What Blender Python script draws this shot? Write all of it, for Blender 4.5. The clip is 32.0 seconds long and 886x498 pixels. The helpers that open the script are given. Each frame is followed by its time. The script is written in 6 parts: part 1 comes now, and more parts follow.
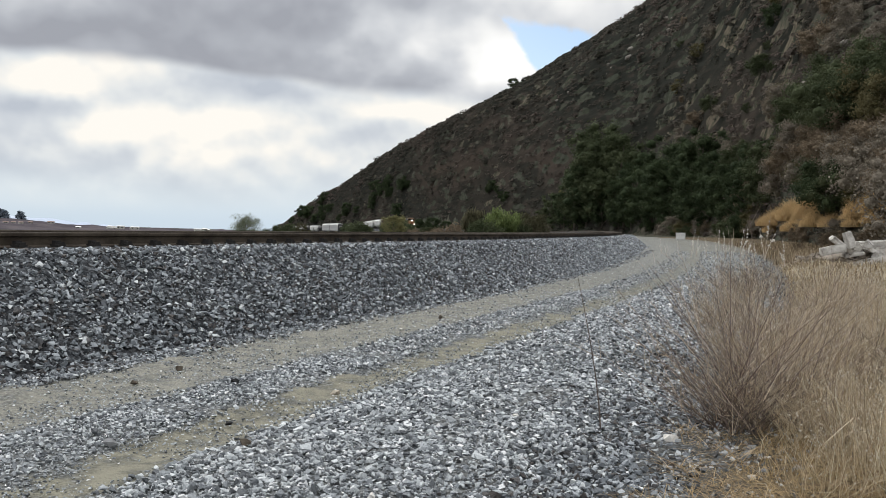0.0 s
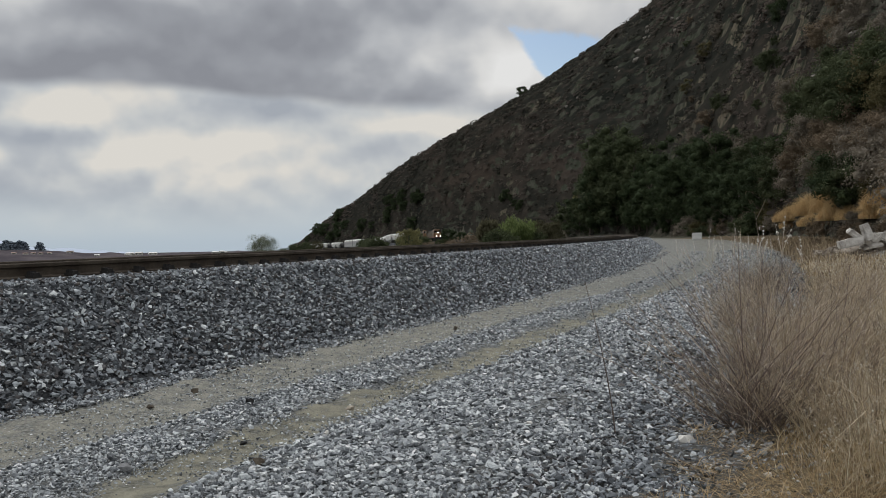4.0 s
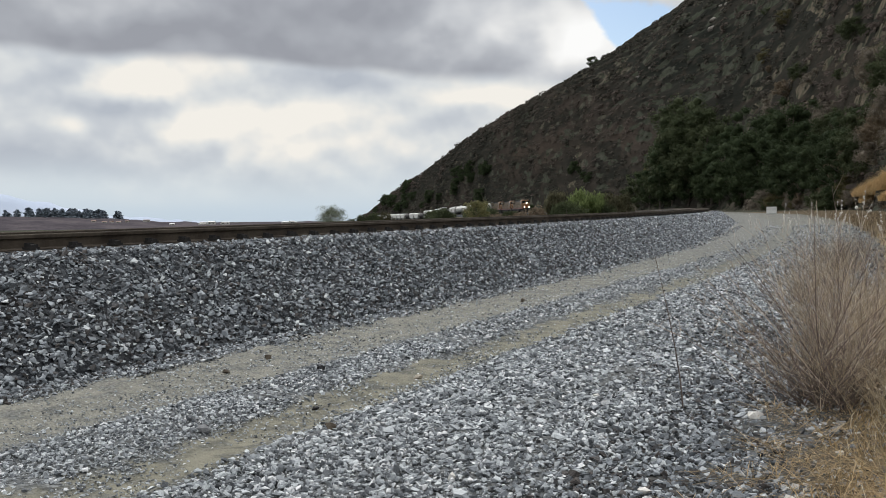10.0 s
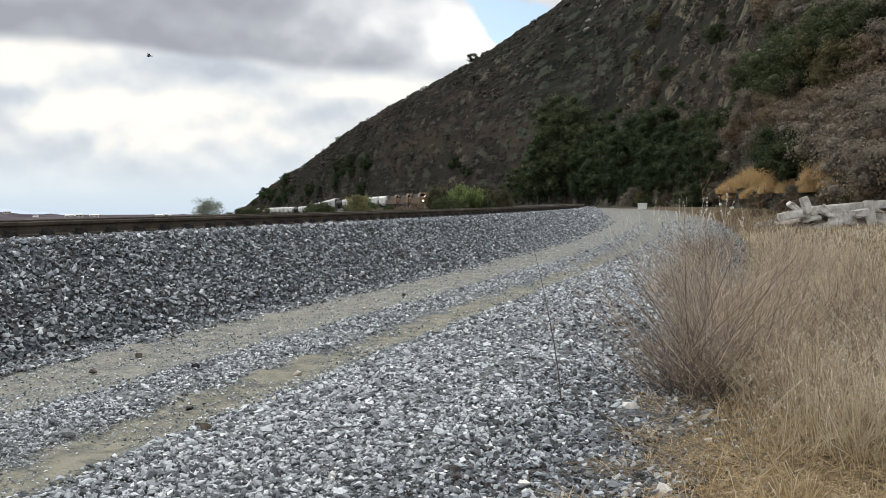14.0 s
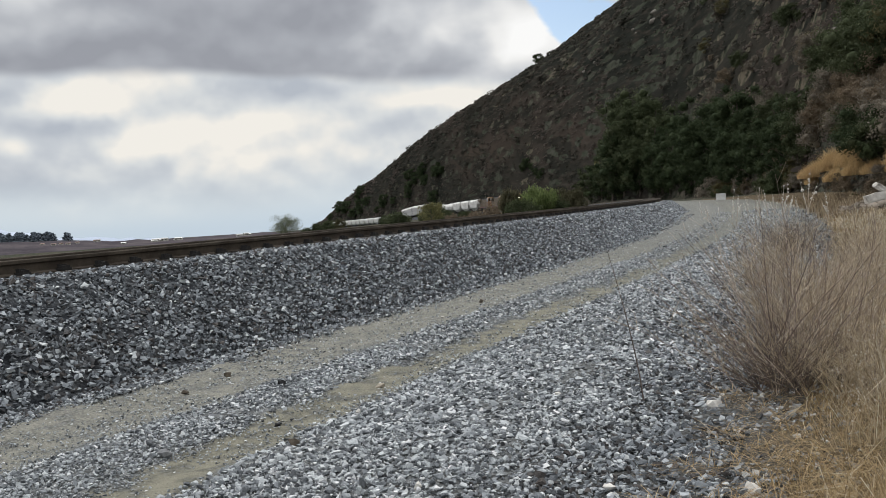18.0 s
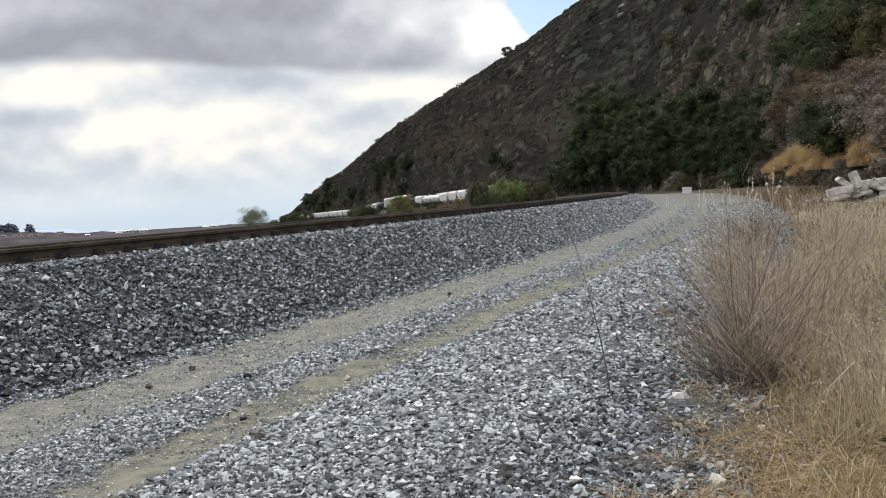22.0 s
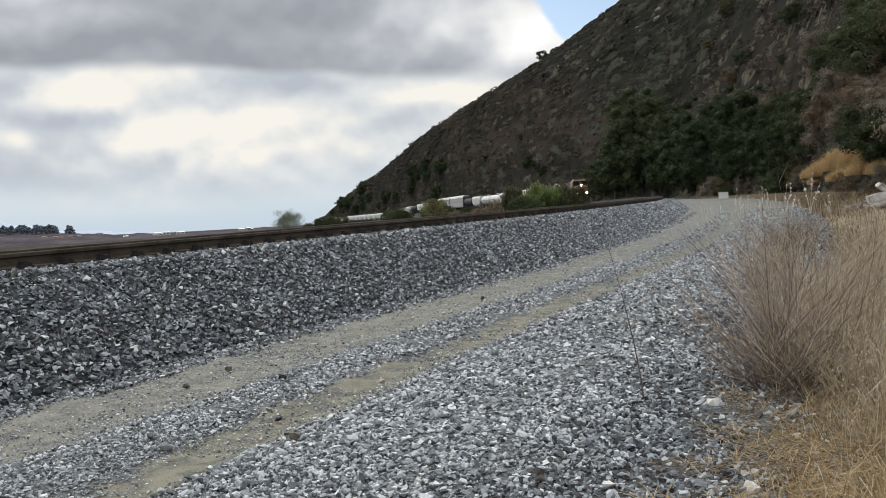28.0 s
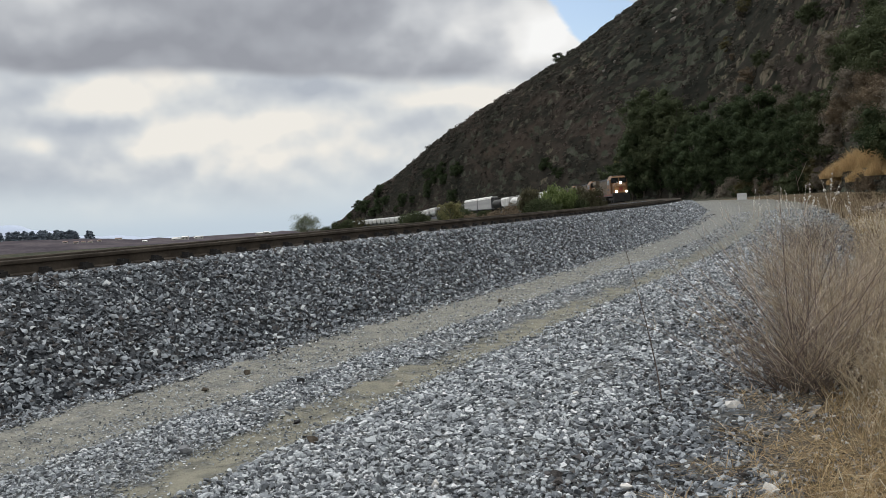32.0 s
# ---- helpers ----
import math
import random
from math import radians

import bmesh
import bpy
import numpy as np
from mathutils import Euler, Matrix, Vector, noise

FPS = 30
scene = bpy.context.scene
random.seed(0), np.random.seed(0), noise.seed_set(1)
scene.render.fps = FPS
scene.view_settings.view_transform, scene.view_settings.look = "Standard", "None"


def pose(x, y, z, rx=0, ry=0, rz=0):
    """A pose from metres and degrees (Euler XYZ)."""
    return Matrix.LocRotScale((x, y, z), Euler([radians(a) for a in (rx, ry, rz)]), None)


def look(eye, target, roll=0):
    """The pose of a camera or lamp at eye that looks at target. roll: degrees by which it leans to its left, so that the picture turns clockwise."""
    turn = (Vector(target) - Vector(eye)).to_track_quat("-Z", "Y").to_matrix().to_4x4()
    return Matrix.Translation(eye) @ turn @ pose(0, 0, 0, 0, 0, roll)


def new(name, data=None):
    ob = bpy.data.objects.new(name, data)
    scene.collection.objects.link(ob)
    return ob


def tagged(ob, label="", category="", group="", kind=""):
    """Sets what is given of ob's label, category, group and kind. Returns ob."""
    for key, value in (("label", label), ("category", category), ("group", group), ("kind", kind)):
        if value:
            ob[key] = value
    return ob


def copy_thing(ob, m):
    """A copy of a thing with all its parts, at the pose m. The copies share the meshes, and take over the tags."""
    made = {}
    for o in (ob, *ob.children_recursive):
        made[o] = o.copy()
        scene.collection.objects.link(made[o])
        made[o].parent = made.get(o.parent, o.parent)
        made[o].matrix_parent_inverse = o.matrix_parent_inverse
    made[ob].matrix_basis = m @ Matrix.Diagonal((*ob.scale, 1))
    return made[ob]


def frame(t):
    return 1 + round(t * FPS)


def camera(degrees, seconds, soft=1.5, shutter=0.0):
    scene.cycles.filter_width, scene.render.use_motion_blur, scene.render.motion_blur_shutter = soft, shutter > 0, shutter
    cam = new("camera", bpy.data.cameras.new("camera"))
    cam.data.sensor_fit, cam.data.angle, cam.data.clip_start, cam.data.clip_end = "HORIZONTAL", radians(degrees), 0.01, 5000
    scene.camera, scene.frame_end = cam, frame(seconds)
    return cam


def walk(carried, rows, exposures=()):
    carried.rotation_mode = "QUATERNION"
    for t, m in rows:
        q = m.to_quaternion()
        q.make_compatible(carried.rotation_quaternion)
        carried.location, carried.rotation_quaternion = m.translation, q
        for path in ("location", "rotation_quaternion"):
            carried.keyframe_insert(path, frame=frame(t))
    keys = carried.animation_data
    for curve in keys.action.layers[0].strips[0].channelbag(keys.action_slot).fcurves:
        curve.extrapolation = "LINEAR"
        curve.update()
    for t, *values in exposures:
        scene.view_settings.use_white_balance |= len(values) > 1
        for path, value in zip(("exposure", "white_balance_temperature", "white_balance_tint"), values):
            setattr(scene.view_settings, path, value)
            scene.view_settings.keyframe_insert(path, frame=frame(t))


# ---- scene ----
EYE = 1.5
cam = camera(53.07, 32.0, soft=0.8)
PATH = [
    (0.0, -0.064, 0.033, 0.004, 89.009, -1.617, -5.543),
    (0.5, -0.054, 0.003, 0.003, 89.436, -1.163, -4.907),
    (1.0, 0.010, -0.054, 0.004, 89.780, -0.452, -5.909),
    (1.5, 0.008, -0.055, -0.000, 89.984, 0.495, -5.365),
    (2.0, 0.016, -0.043, 0.008, 89.822, 2.991, -4.816),
    (2.5, 0.026, -0.027, 0.014, 89.298, 5.346, -6.012),
    (3.0, 0.021, -0.044, 0.011, 89.551, 3.057, -6.016),
    (3.5, 0.020, -0.033, 0.009, 89.939, 2.279, -5.563),
    (4.0, 0.018, 0.019, -0.003, 89.755, 1.076, -4.503),
    (4.5, -0.004, 0.023, -0.005, 87.260, -0.210, -1.578),
    (6.5, -0.001, 0.004, -0.002, 87.741, 0.355, -0.051),
    (7.0, -0.002, 0.003, -0.000, 87.889, 0.298, -0.005),
    (7.5, -0.002, -0.001, -0.001, 87.818, 0.263, -0.002),
    (8.0, 0.001, 0.014, -0.004, 87.641, 0.324, -0.012),
    (8.5, -0.000, 0.002, -0.001, 87.575, 0.351, -0.001),
    (9.0, -0.000, 0.000, -0.000, 87.573, 0.350, -0.000),
    (9.5, -0.002, -0.001, -0.001, 87.854, 0.362, 0.039),
    (10.0, -0.000, -0.038, -0.000, 87.996, 0.577, -0.173),
    (10.5, 0.006, -0.022, 0.006, 87.851, 1.999, -1.530),
    (11.0, 0.011, 0.010, 0.006, 88.105, 2.891, -3.640),
    (11.5, 0.009, 0.016, 0.005, 88.044, 2.203, -5.266),
    (12.0, 0.009, 0.031, -0.001, 87.938, 1.476, -6.691),
    (12.5, 0.006, 0.028, -0.002, 87.691, 0.889, -7.799),
    (13.0, 0.003, 0.030, -0.002, 87.603, 0.479, -8.113),
    (13.5, 0.003, 0.028, -0.004, 87.593, 0.258, -8.006),
    (14.0, 0.002, 0.031, -0.003, 87.577, 0.201, -7.840),
    (14.5, 0.006, 0.011, -0.001, 87.509, 0.276, -6.119),
    (16.5, 0.028, -0.004, 0.030, 87.996, 4.014, -3.812),
    (17.0, 0.034, -0.048, 0.038, 88.406, 6.044, -1.914),
    (17.5, 0.028, -0.035, 0.033, 87.883, 4.302, -1.962),
    (18.0, 0.022, -0.035, 0.031, 88.046, 3.677, -3.050),
    (18.5, 0.028, -0.015, 0.029, 88.079, 3.368, -3.553),
    (19.0, 0.026, -0.021, 0.029, 88.029, 3.344, -3.584),
    (19.5, 0.024, -0.023, 0.028, 88.022, 3.170, -3.633),
    (20.0, 0.032, 0.004, 0.032, 87.976, 3.457, -4.373),
    (20.5, 0.030, -0.037, 0.030, 88.009, 3.503, -5.288),
    (21.0, 0.031, 0.006, 0.027, 87.976, 3.496, -5.341),
    (21.5, 0.031, -0.013, 0.033, 87.510, 3.494, -5.267),
    (22.0, 0.033, -0.002, 0.027, 87.450, 3.507, -5.075),
    (22.5, 0.028, -0.042, 0.030, 87.941, 3.355, -5.049),
    (23.0, 0.025, -0.035, 0.029, 87.967, 3.272, -5.065),
    (23.5, 0.027, -0.040, 0.030, 87.976, 3.279, -4.840),
    (24.0, 0.024, -0.032, 0.028, 87.874, 3.202, -4.571),
    (24.5, 0.027, -0.028, 0.029, 87.941, 3.270, -4.617),
    (25.0, 0.027, -0.039, 0.032, 87.971, 3.260, -4.308),
    (25.5, 0.026, -0.035, 0.030, 87.941, 3.278, -4.168),
    (27.5, 0.022, -0.039, 0.028, 87.774, 2.918, -3.842),
    (28.0, 0.023, -0.041, 0.031, 87.818, 3.174, -2.911),
    (28.5, 0.024, -0.049, 0.029, 87.935, 3.372, -1.469),
    (29.0, 0.027, -0.049, 0.029, 88.044, 3.402, -1.387),
    (29.5, 0.022, -0.059, 0.030, 88.039, 3.441, -1.387),
    (30.0, 0.025, -0.047, 0.029, 88.120, 3.639, -2.416),
    (30.5, 0.025, -0.044, 0.032, 88.183, 3.576, -3.291),
    (31.0, 0.029, -0.056, 0.032, 88.217, 3.648, -2.324),
    (31.5, 0.027, -0.052, 0.032, 88.088, 3.687, -1.710),
    (32.0, 0.026, -0.056, 0.031, 88.076, 3.523, -1.817),
]
EXPOSURE = [(0.0, 0.24), (1.0, 0.05), (2.0, 0.0), (3.0, 0.2), (4.0, -0.28), (7.0, 0.0), (9.0, 0.0), (10.0, 0.08), (11.0, 0.06), (12.0, 0.3), (13.0, 0.56), (14.0, 0.34), (17.0, -0.28), (18.0, 0.06), (19.0, 0.1), (20.0, 0.14), (21.0, 0.34), (22.0, 0.3), (23.0, 0.14), (25.0, 0.16), (28.0, 0.14), (29.0, -0.15), (30.0, 0.07), (32.0, 0.02)]
walk(cam, [(t, pose(x, y, EYE + z, rx, ry, rz)) for t, x, y, z, rx, ry, rz in PATH], EXPOSURE)

# ---- light ----
SUN_AZ, SUN_EL = -30.0, 42.0      # degrees from +y towards +x, above the horizon
sun = new("sun", bpy.data.lights.new("sun", "SUN"))
sun.data.energy, sun.data.angle, sun.data.color = 1.5, radians(26), (1.0, 0.97, 0.93)
sun.matrix_world = look((math.sin(radians(SUN_AZ)) * 50, math.cos(radians(SUN_AZ)) * 50, 50 * math.tan(radians(SUN_EL))), (0, 0, 0))


class Nodes:
    """Short hand for node trees."""
    def __init__(self, tree):
        self.t = tree
        tree.nodes.clear()

    def add(self, kind, operation=None, use_clamp=False, data_type=None, blend_type=None, interpolation_type=None, sky_type=None, sun_disc=None):
        n = self.t.nodes.new(kind)
        if data_type:
            n.data_type = data_type
        if operation:
            n.operation = operation
        if use_clamp:
            n.use_clamp = True
        if blend_type:
            n.blend_type = blend_type
        if interpolation_type:
            n.interpolation_type = interpolation_type
        if sky_type:
            n.sky_type = sky_type
        if sun_disc is not None:
            n.sun_disc = sun_disc
        return n

    def put(self, n, name, v):
        if isinstance(v, bpy.types.NodeSocket):
            self.t.links.new(v, n.inputs[name])
        else:
            n.inputs[name].default_value = v

    def math(self, op, a, b=0.0, c=0.0, clamp=False):
        n = self.add("ShaderNodeMath", operation=op, use_clamp=clamp)
        self.put(n, 0, a), self.put(n, 1, b), self.put(n, 2, c)
        return n.outputs[0]

    def noise(self, vec, scale, detail=4.0, rough=0.55, out="Fac"):
        n = self.add("ShaderNodeTexNoise")
        if vec is not None:
            self.put(n, "Vector", vec)
        self.put(n, "Scale", scale), self.put(n, "Detail", detail), self.put(n, "Roughness", rough)
        return n.outputs[out]

    def ramp(self, fac, stops, mode="LINEAR"):
        n = self.add("ShaderNodeValToRGB")
        n.color_ramp.interpolation = mode
        el = n.color_ramp.elements
        while len(el) < len(stops):
            el.new(0.5)
        for e, (p, c) in zip(el, stops):
            e.position = p
            e.color = (c, c, c, 1) if isinstance(c, (int, float)) else (*c, 1)
        self.put(n, "Fac", fac)
        return n.outputs["Color"]

    def mix(self, fac, a, b, mode="MIX"):
        n = self.add("ShaderNodeMix", data_type="RGBA", blend_type=mode)
        self.put(n, 0, fac)
        for i, v in ((6, a), (7, b)):
            self.put(n, i, (*v, 1) if isinstance(v, tuple) else v)
        return n.outputs[2]

    def smooth(self, v, lo, hi, a=0.0, b=1.0):
        n = self.add("ShaderNodeMapRange", interpolation_type="SMOOTHSTEP")
        for k, x in (("Value", v), ("From Min", lo), ("From Max", hi), ("To Min", a), ("To Max", b)):
            self.put(n, k, x)
        return n.outputs[0]


def make_world():
    w = bpy.data.worlds.new("sky")
    scene.world = w
    w.use_nodes = True
    k = Nodes(w.node_tree)
    sky = k.add("ShaderNodeTexSky", sky_type="NISHITA", sun_disc=False)
    sky.sun_elevation, sky.sun_rotation = radians(SUN_EL), radians(SUN_AZ)
    co = k.add("ShaderNodeTexCoord").outputs["Generated"]
    sep = k.add("ShaderNodeSeparateXYZ")
    k.put(sep, 0, co)
    x, y, z = sep.outputs
    # cumulus lit from above: the change of density upwards gives pale tops and grey bottoms
    def lobes(scale, lift, seed, detail):
        out = []
        for up in (0.0, lift):
            m = k.add("ShaderNodeMapping")
            k.put(m, "Vector", co)
            k.put(m, "Location", (seed, seed * 0.7, up)), k.put(m, "Scale", (0.80, 0.80, 1.05))
            out.append(k.noise(m.outputs[0], scale, detail, 0.43))
        return out[0], k.math("SUBTRACT", out[0], out[1])
    big, lit_big = lobes(4.6, 0.035, 3.3, 4.0)
    fine, lit_fine = lobes(10.0, 0.018, 1.7, 4.0)
    ahead = k.math("MAXIMUM", y, 0.2)
    u, e = k.math("DIVIDE", x, ahead), k.math("DIVIDE", z, ahead)
    sway = k.math("ADD", k.math("MULTIPLY", k.math("SUBTRACT", big, 0.5), 0.10), k.math("MULTIPLY", k.math("SUBTRACT", fine, 0.5), 0.06))
    uu, ee = k.math("ADD", u, k.math("MULTIPLY", sway, 1.6)), k.math("ADD", e, k.math("MULTIPLY", sway, 0.55))

    def heap(bodies):
        """Cloud bodies: bearing, height, half width, half height, how much paler or darker."""
        total = 0.0
        for bu, be, bw, bh, gain in bodies:
            du, de = k.math("DIVIDE", k.math("SUBTRACT", uu, bu), bw), k.math("DIVIDE", k.math("SUBTRACT", ee, be), bh)
            far = k.math("ADD", k.math("POWER", k.math("ABSOLUTE", du), 2.0), k.math("POWER", k.math("ABSOLUTE", de), 2.0))
            total = k.math("ADD", total, k.math("MULTIPLY", k.math("EXPONENT", k.math("MULTIPLY", far, -1.0)), gain))
        return total
    # a flat-bottomed deck over a paler, creamy layer
    edge = k.math("SUBTRACT", 0.153, k.math("MULTIPLY", k.math("MINIMUM", k.math("MAXIMUM", u, -0.8), 0.6), 0.075))
    shift = k.math("SUBTRACT", ee, edge)
    deck = k.smooth(shift, -0.005, 0.011)
    low = k.math("ADD", k.math("ADD", 0.41, k.math("MULTIPLY", lit_fine, 2.4)), k.math("ADD", k.math("MULTIPLY", lit_big, 1.0), k.math("MULTIPLY", k.math("SUBTRACT", big, 0.5), -0.5)))
    low = k.math("ADD", low, heap(((-0.326, 0.155, 0.075, 0.022, 0.36), (-0.27, 0.106, 0.045, 0.02, 0.30), (-0.16, 0.113, 0.03, 0.021, 0.32), (-0.42, 0.105, 0.022, 0.012, 0.28), (0.04, 0.134, 0.10, 0.010, 0.30), (-0.215, 0.077, 0.018, 0.012, 0.26),
                                   (-0.13, 0.087, 0.035, 0.008, 0.22), (-0.37, 0.124, 0.09, 0.011, -0.26), (-0.46, 0.155, 0.05, 0.022, -0.26), (-0.14, 0.143, 0.06, 0.010, -0.16), (-0.40, 0.07, 0.11, 0.018, -0.20), (0.0, 0.09, 0.08, 0.012, 0.10))))
    low_col = k.ramp(low, [(0.10, (0.47, 0.51, 0.57)), (0.36, (0.59, 0.625, 0.665)), (0.52, (0.70, 0.725, 0.735)), (0.76, (0.90, 0.87, 0.81))])
    top = k.math("ADD", k.math("ADD", 0.27, k.math("MULTIPLY", lit_big, 2.6)), k.math("ADD", k.math("MULTIPLY", lit_fine, 1.2), k.smooth(shift, 0.02, 0.12, 0.0, 0.22)))
    top = k.math("ADD", top, heap(((0.165, 0.195, 0.088, 0.060, 0.72), (0.03, 0.225, 0.07, 0.028, 0.24), (-0.33, 0.235, 0.10, 0.022, 0.16), (-0.22, 0.180, 0.07, 0.016, -0.10), (-0.07, 0.19, 0.06, 0.025, -0.10), (-0.44, 0.200, 0.06, 0.013, -0.10))))
    top_col = k.ramp(top, [(0.06, (0.33, 0.345, 0.385)), (0.30, (0.42, 0.44, 0.48)), (0.52, (0.59, 0.61, 0.64)), (0.78, (0.86, 0.86, 0.85)), (0.95, (0.98, 0.98, 0.97))])
    cloud = k.mix(deck, low_col, top_col)
    veil = k.mix(k.smooth(z, 0.0, 0.035), (0.56, 0.655, 0.74), (0.64, 0.715, 0.765))
    cloud = k.mix(k.smooth(ee, 0.015, 0.085), veil, cloud)
    cloud = k.mix(k.smooth(z, 0.34, 0.9, 0.0, 1.0), cloud, k.mix(0.35, (1.86, 1.88, 1.92), cloud))
    # a gap of blue sky beside the ridge
    rag = k.math("ADD", k.math("MULTIPLY", k.math("SUBTRACT", fine, 0.5), 0.035), k.math("MULTIPLY", k.math("SUBTRACT", k.noise(co, 60.0, 4.0), 0.5), 0.014))
    under = k.math("SUBTRACT", k.math("SUBTRACT", 0.2657, k.math("MULTIPLY", u, 0.13)), e)
    beside = k.math("SUBTRACT", u, k.math("SUBTRACT", 0.3207, k.math("MULTIPLY", e, 0.66)))
    gap = k.smooth(k.math("ADD", k.math("MINIMUM", under, beside), rag), -0.002, 0.008)
    bg1, bg2 = k.add("ShaderNodeBackground"), k.add("ShaderNodeBackground")
    k.put(bg1, 0, sky.outputs[0]), k.put(bg1, 1, 0.12)
    k.put(bg2, 0, cloud), k.put(bg2, 1, 0.94)
    m = k.add("ShaderNodeMixShader")
    k.put(m, 0, k.math("SUBTRACT", 1.0, gap)), k.put(m, 1, bg1.outputs[0]), k.put(m, 2, bg2.outputs[0])
    k.t.links.new(m.outputs[0], k.add("ShaderNodeOutputWorld").inputs[0])


make_world()


# ---- materials ----
def material(name, stops, scale=3.0, rough=0.85, bump=0.0, bump_scale=20.0, island=None, fine=0.25, metal=0.0, spec=0.3, coord="Object", sheer=0.0, random_by=None, isle=0.75, deep=0.02):
    """A surface whose colour runs over stops by noise at two scales; island: colour stops picked per loose piece."""
    m = bpy.data.materials.new(name)
    m.use_nodes = True
    k = Nodes(m.node_tree)
    p = k.add("ShaderNodeBsdfPrincipled")
    co = k.add("ShaderNodeTexCoord").outputs[coord]
    n1 = k.noise(co, scale, 5.0, 0.6)
    n2 = k.noise(co, scale * 9.3, 4.0, 0.6)
    fac = k.math("ADD", k.math("MULTIPLY", n1, 1.0 - fine), k.math("MULTIPLY", n2, fine))
    col = k.ramp(k.smooth(fac, 0.3, 0.7), stops)
    if island or random_by:
        if random_by == "object":
            r = k.add("ShaderNodeObjectInfo").outputs["Random"]
        else:
            r = k.add("ShaderNodeNewGeometry").outputs["Random Per Island"]
        if island:
            col = k.mix(isle, col, k.ramp(r, island))
    k.put(p, "Base Color", col), k.put(p, "Roughness", rough), k.put(p, "Metallic", metal), k.put(p, "Specular IOR Level", spec)
    if bump:
        b = k.add("ShaderNodeBump")
        k.put(b, "Height", k.noise(co, bump_scale, 5.0, 0.65)), k.put(b, "Strength", bump), k.put(b, "Distance", deep)
        k.t.links.new(b.outputs[0], p.inputs["Normal"])
    out = k.add("ShaderNodeOutputMaterial")
    if sheer:
        tr = k.add("ShaderNodeBsdfTranslucent")
        k.put(tr, 0, col)
        mx = k.add("ShaderNodeMixShader")
        k.put(mx, 0, sheer), k.put(mx, 1, p.outputs[0]), k.put(mx, 2, tr.outputs[0])
        k.t.links.new(mx.outputs[0], out.inputs[0])
    else:
        k.t.links.new(p.outputs[0], out.inputs[0])
    return m


M = {}
STONE_ISLE = [(0.0, (0.0327, 0.037, 0.0421)), (0.25, (0.18, 0.196, 0.211)), (0.58, (0.393, 0.42, 0.438)), (0.88, (0.633, 0.666, 0.676)), (1.0, (0.874, 0.874, 0.874))]
DARK_ISLE = [(0.0, (0.024, 0.028, 0.033)), (0.14, (0.105, 0.09, 0.08)), (0.22, (0.108, 0.120, 0.133)), (0.58, (0.285, 0.313, 0.338)), (0.88, (0.53, 0.57, 0.60)), (1.0, (0.90, 0.93, 0.93))]
M["gravel"] = material("gravel", [(0.0, (0.13, 0.14, 0.15)), (0.5, (0.30, 0.315, 0.325)), (1.0, (0.52, 0.53, 0.53))], 40.0, 0.9, 0.5, 120, STONE_ISLE, isle=0.85)
M["ballast"] = material("ballast", [(0.0, (0.072, 0.076, 0.081)), (0.5, (0.208, 0.212, 0.22)), (1.0, (0.43, 0.43, 0.43))], 30.0, 0.9, 0.5, 90, DARK_ISLE, isle=0.85)
VERGE_ISLE = [(p, tuple(0.84 * c for c in col)) for p, col in DARK_ISLE]
M["verge_stone"] = material("verge_stone", [(0.0, (0.05, 0.052, 0.055)), (0.5, (0.14, 0.142, 0.146)), (1.0, (0.30, 0.30, 0.298))], 30.0, 0.9, 0.5, 90, VERGE_ISLE, isle=0.85)
M["rust"] = material("rusty_steel", [(0.0, (0.043, 0.0335, 0.0255)), (0.5, (0.0774, 0.0632, 0.049)), (1.0, (0.116, 0.0958, 0.0745))], 2.0, 0.8, 0.3, 40, metal=0.2)
M["tie"] = material("weathered_tie", [(0.0, (0.10, 0.09, 0.08)), (1.0, (0.22, 0.20, 0.18))], 4.0, 0.9, 0.4, 30)


# ---- mesh tools ----
def mesh_object(name, verts, faces, mat, parent=None, smooth=False):
    """One mesh object from arrays: verts (n, 3), faces (m, 3 or 4)."""
    verts, faces = np.asarray(verts, np.float32), np.asarray(faces, np.int32)
    me = bpy.data.meshes.new(name)
    me.vertices.add(len(verts))
    me.vertices.foreach_set("co", verts.ravel())
    k = faces.shape[1]
    me.loops.add(faces.size)
    me.loops.foreach_set("vertex_index", faces.ravel())
    me.polygons.add(len(faces))
    me.polygons.foreach_set("loop_start", np.arange(0, faces.size, k, dtype=np.int32))
    me.polygons.foreach_set("use_smooth", np.full(len(faces), smooth))
    me.materials.append(mat)
    me.update(calc_edges=True)
    ob = new(name, me)
    ob.parent = parent
    return ob


def part(name, bm, mat, parent=None, label="", smooth=False):
    """Links a bmesh as one mesh object under a thing or a part."""
    me = bpy.data.meshes.new(name)
    bm.to_mesh(me)
    bm.free()
    for p in me.polygons:
        p.use_smooth = smooth
    me.materials.append(mat)
    ob = new(name, me)
    ob.parent = parent
    return tagged(ob, label) if label else ob


def grid_faces(rows, cols, wrap=False):
    i, j = np.meshgrid(np.arange(rows - 1), np.arange(cols if wrap else cols - 1), indexing="ij")
    a, b = i * cols + j, i * cols + (j + 1) % cols
    return np.stack([a, b, b + cols, a + cols], -1).reshape(-1, 4)


def ico(sub=1):
    bm = bmesh.new()
    bmesh.ops.create_icosphere(bm, subdivisions=sub, radius=1.0)
    v = np.array([p.co[:] for p in bm.verts])
    f = np.array([[q.index for q in p.verts] for p in bm.faces])
    bm.free()
    return v, f


def merge(pairs):
    vs, fs, base = [], [], 0
    for v, f in pairs:
        vs.append(v), fs.append(f + base)
        base += len(v)
    return np.concatenate(vs), np.concatenate(fs)


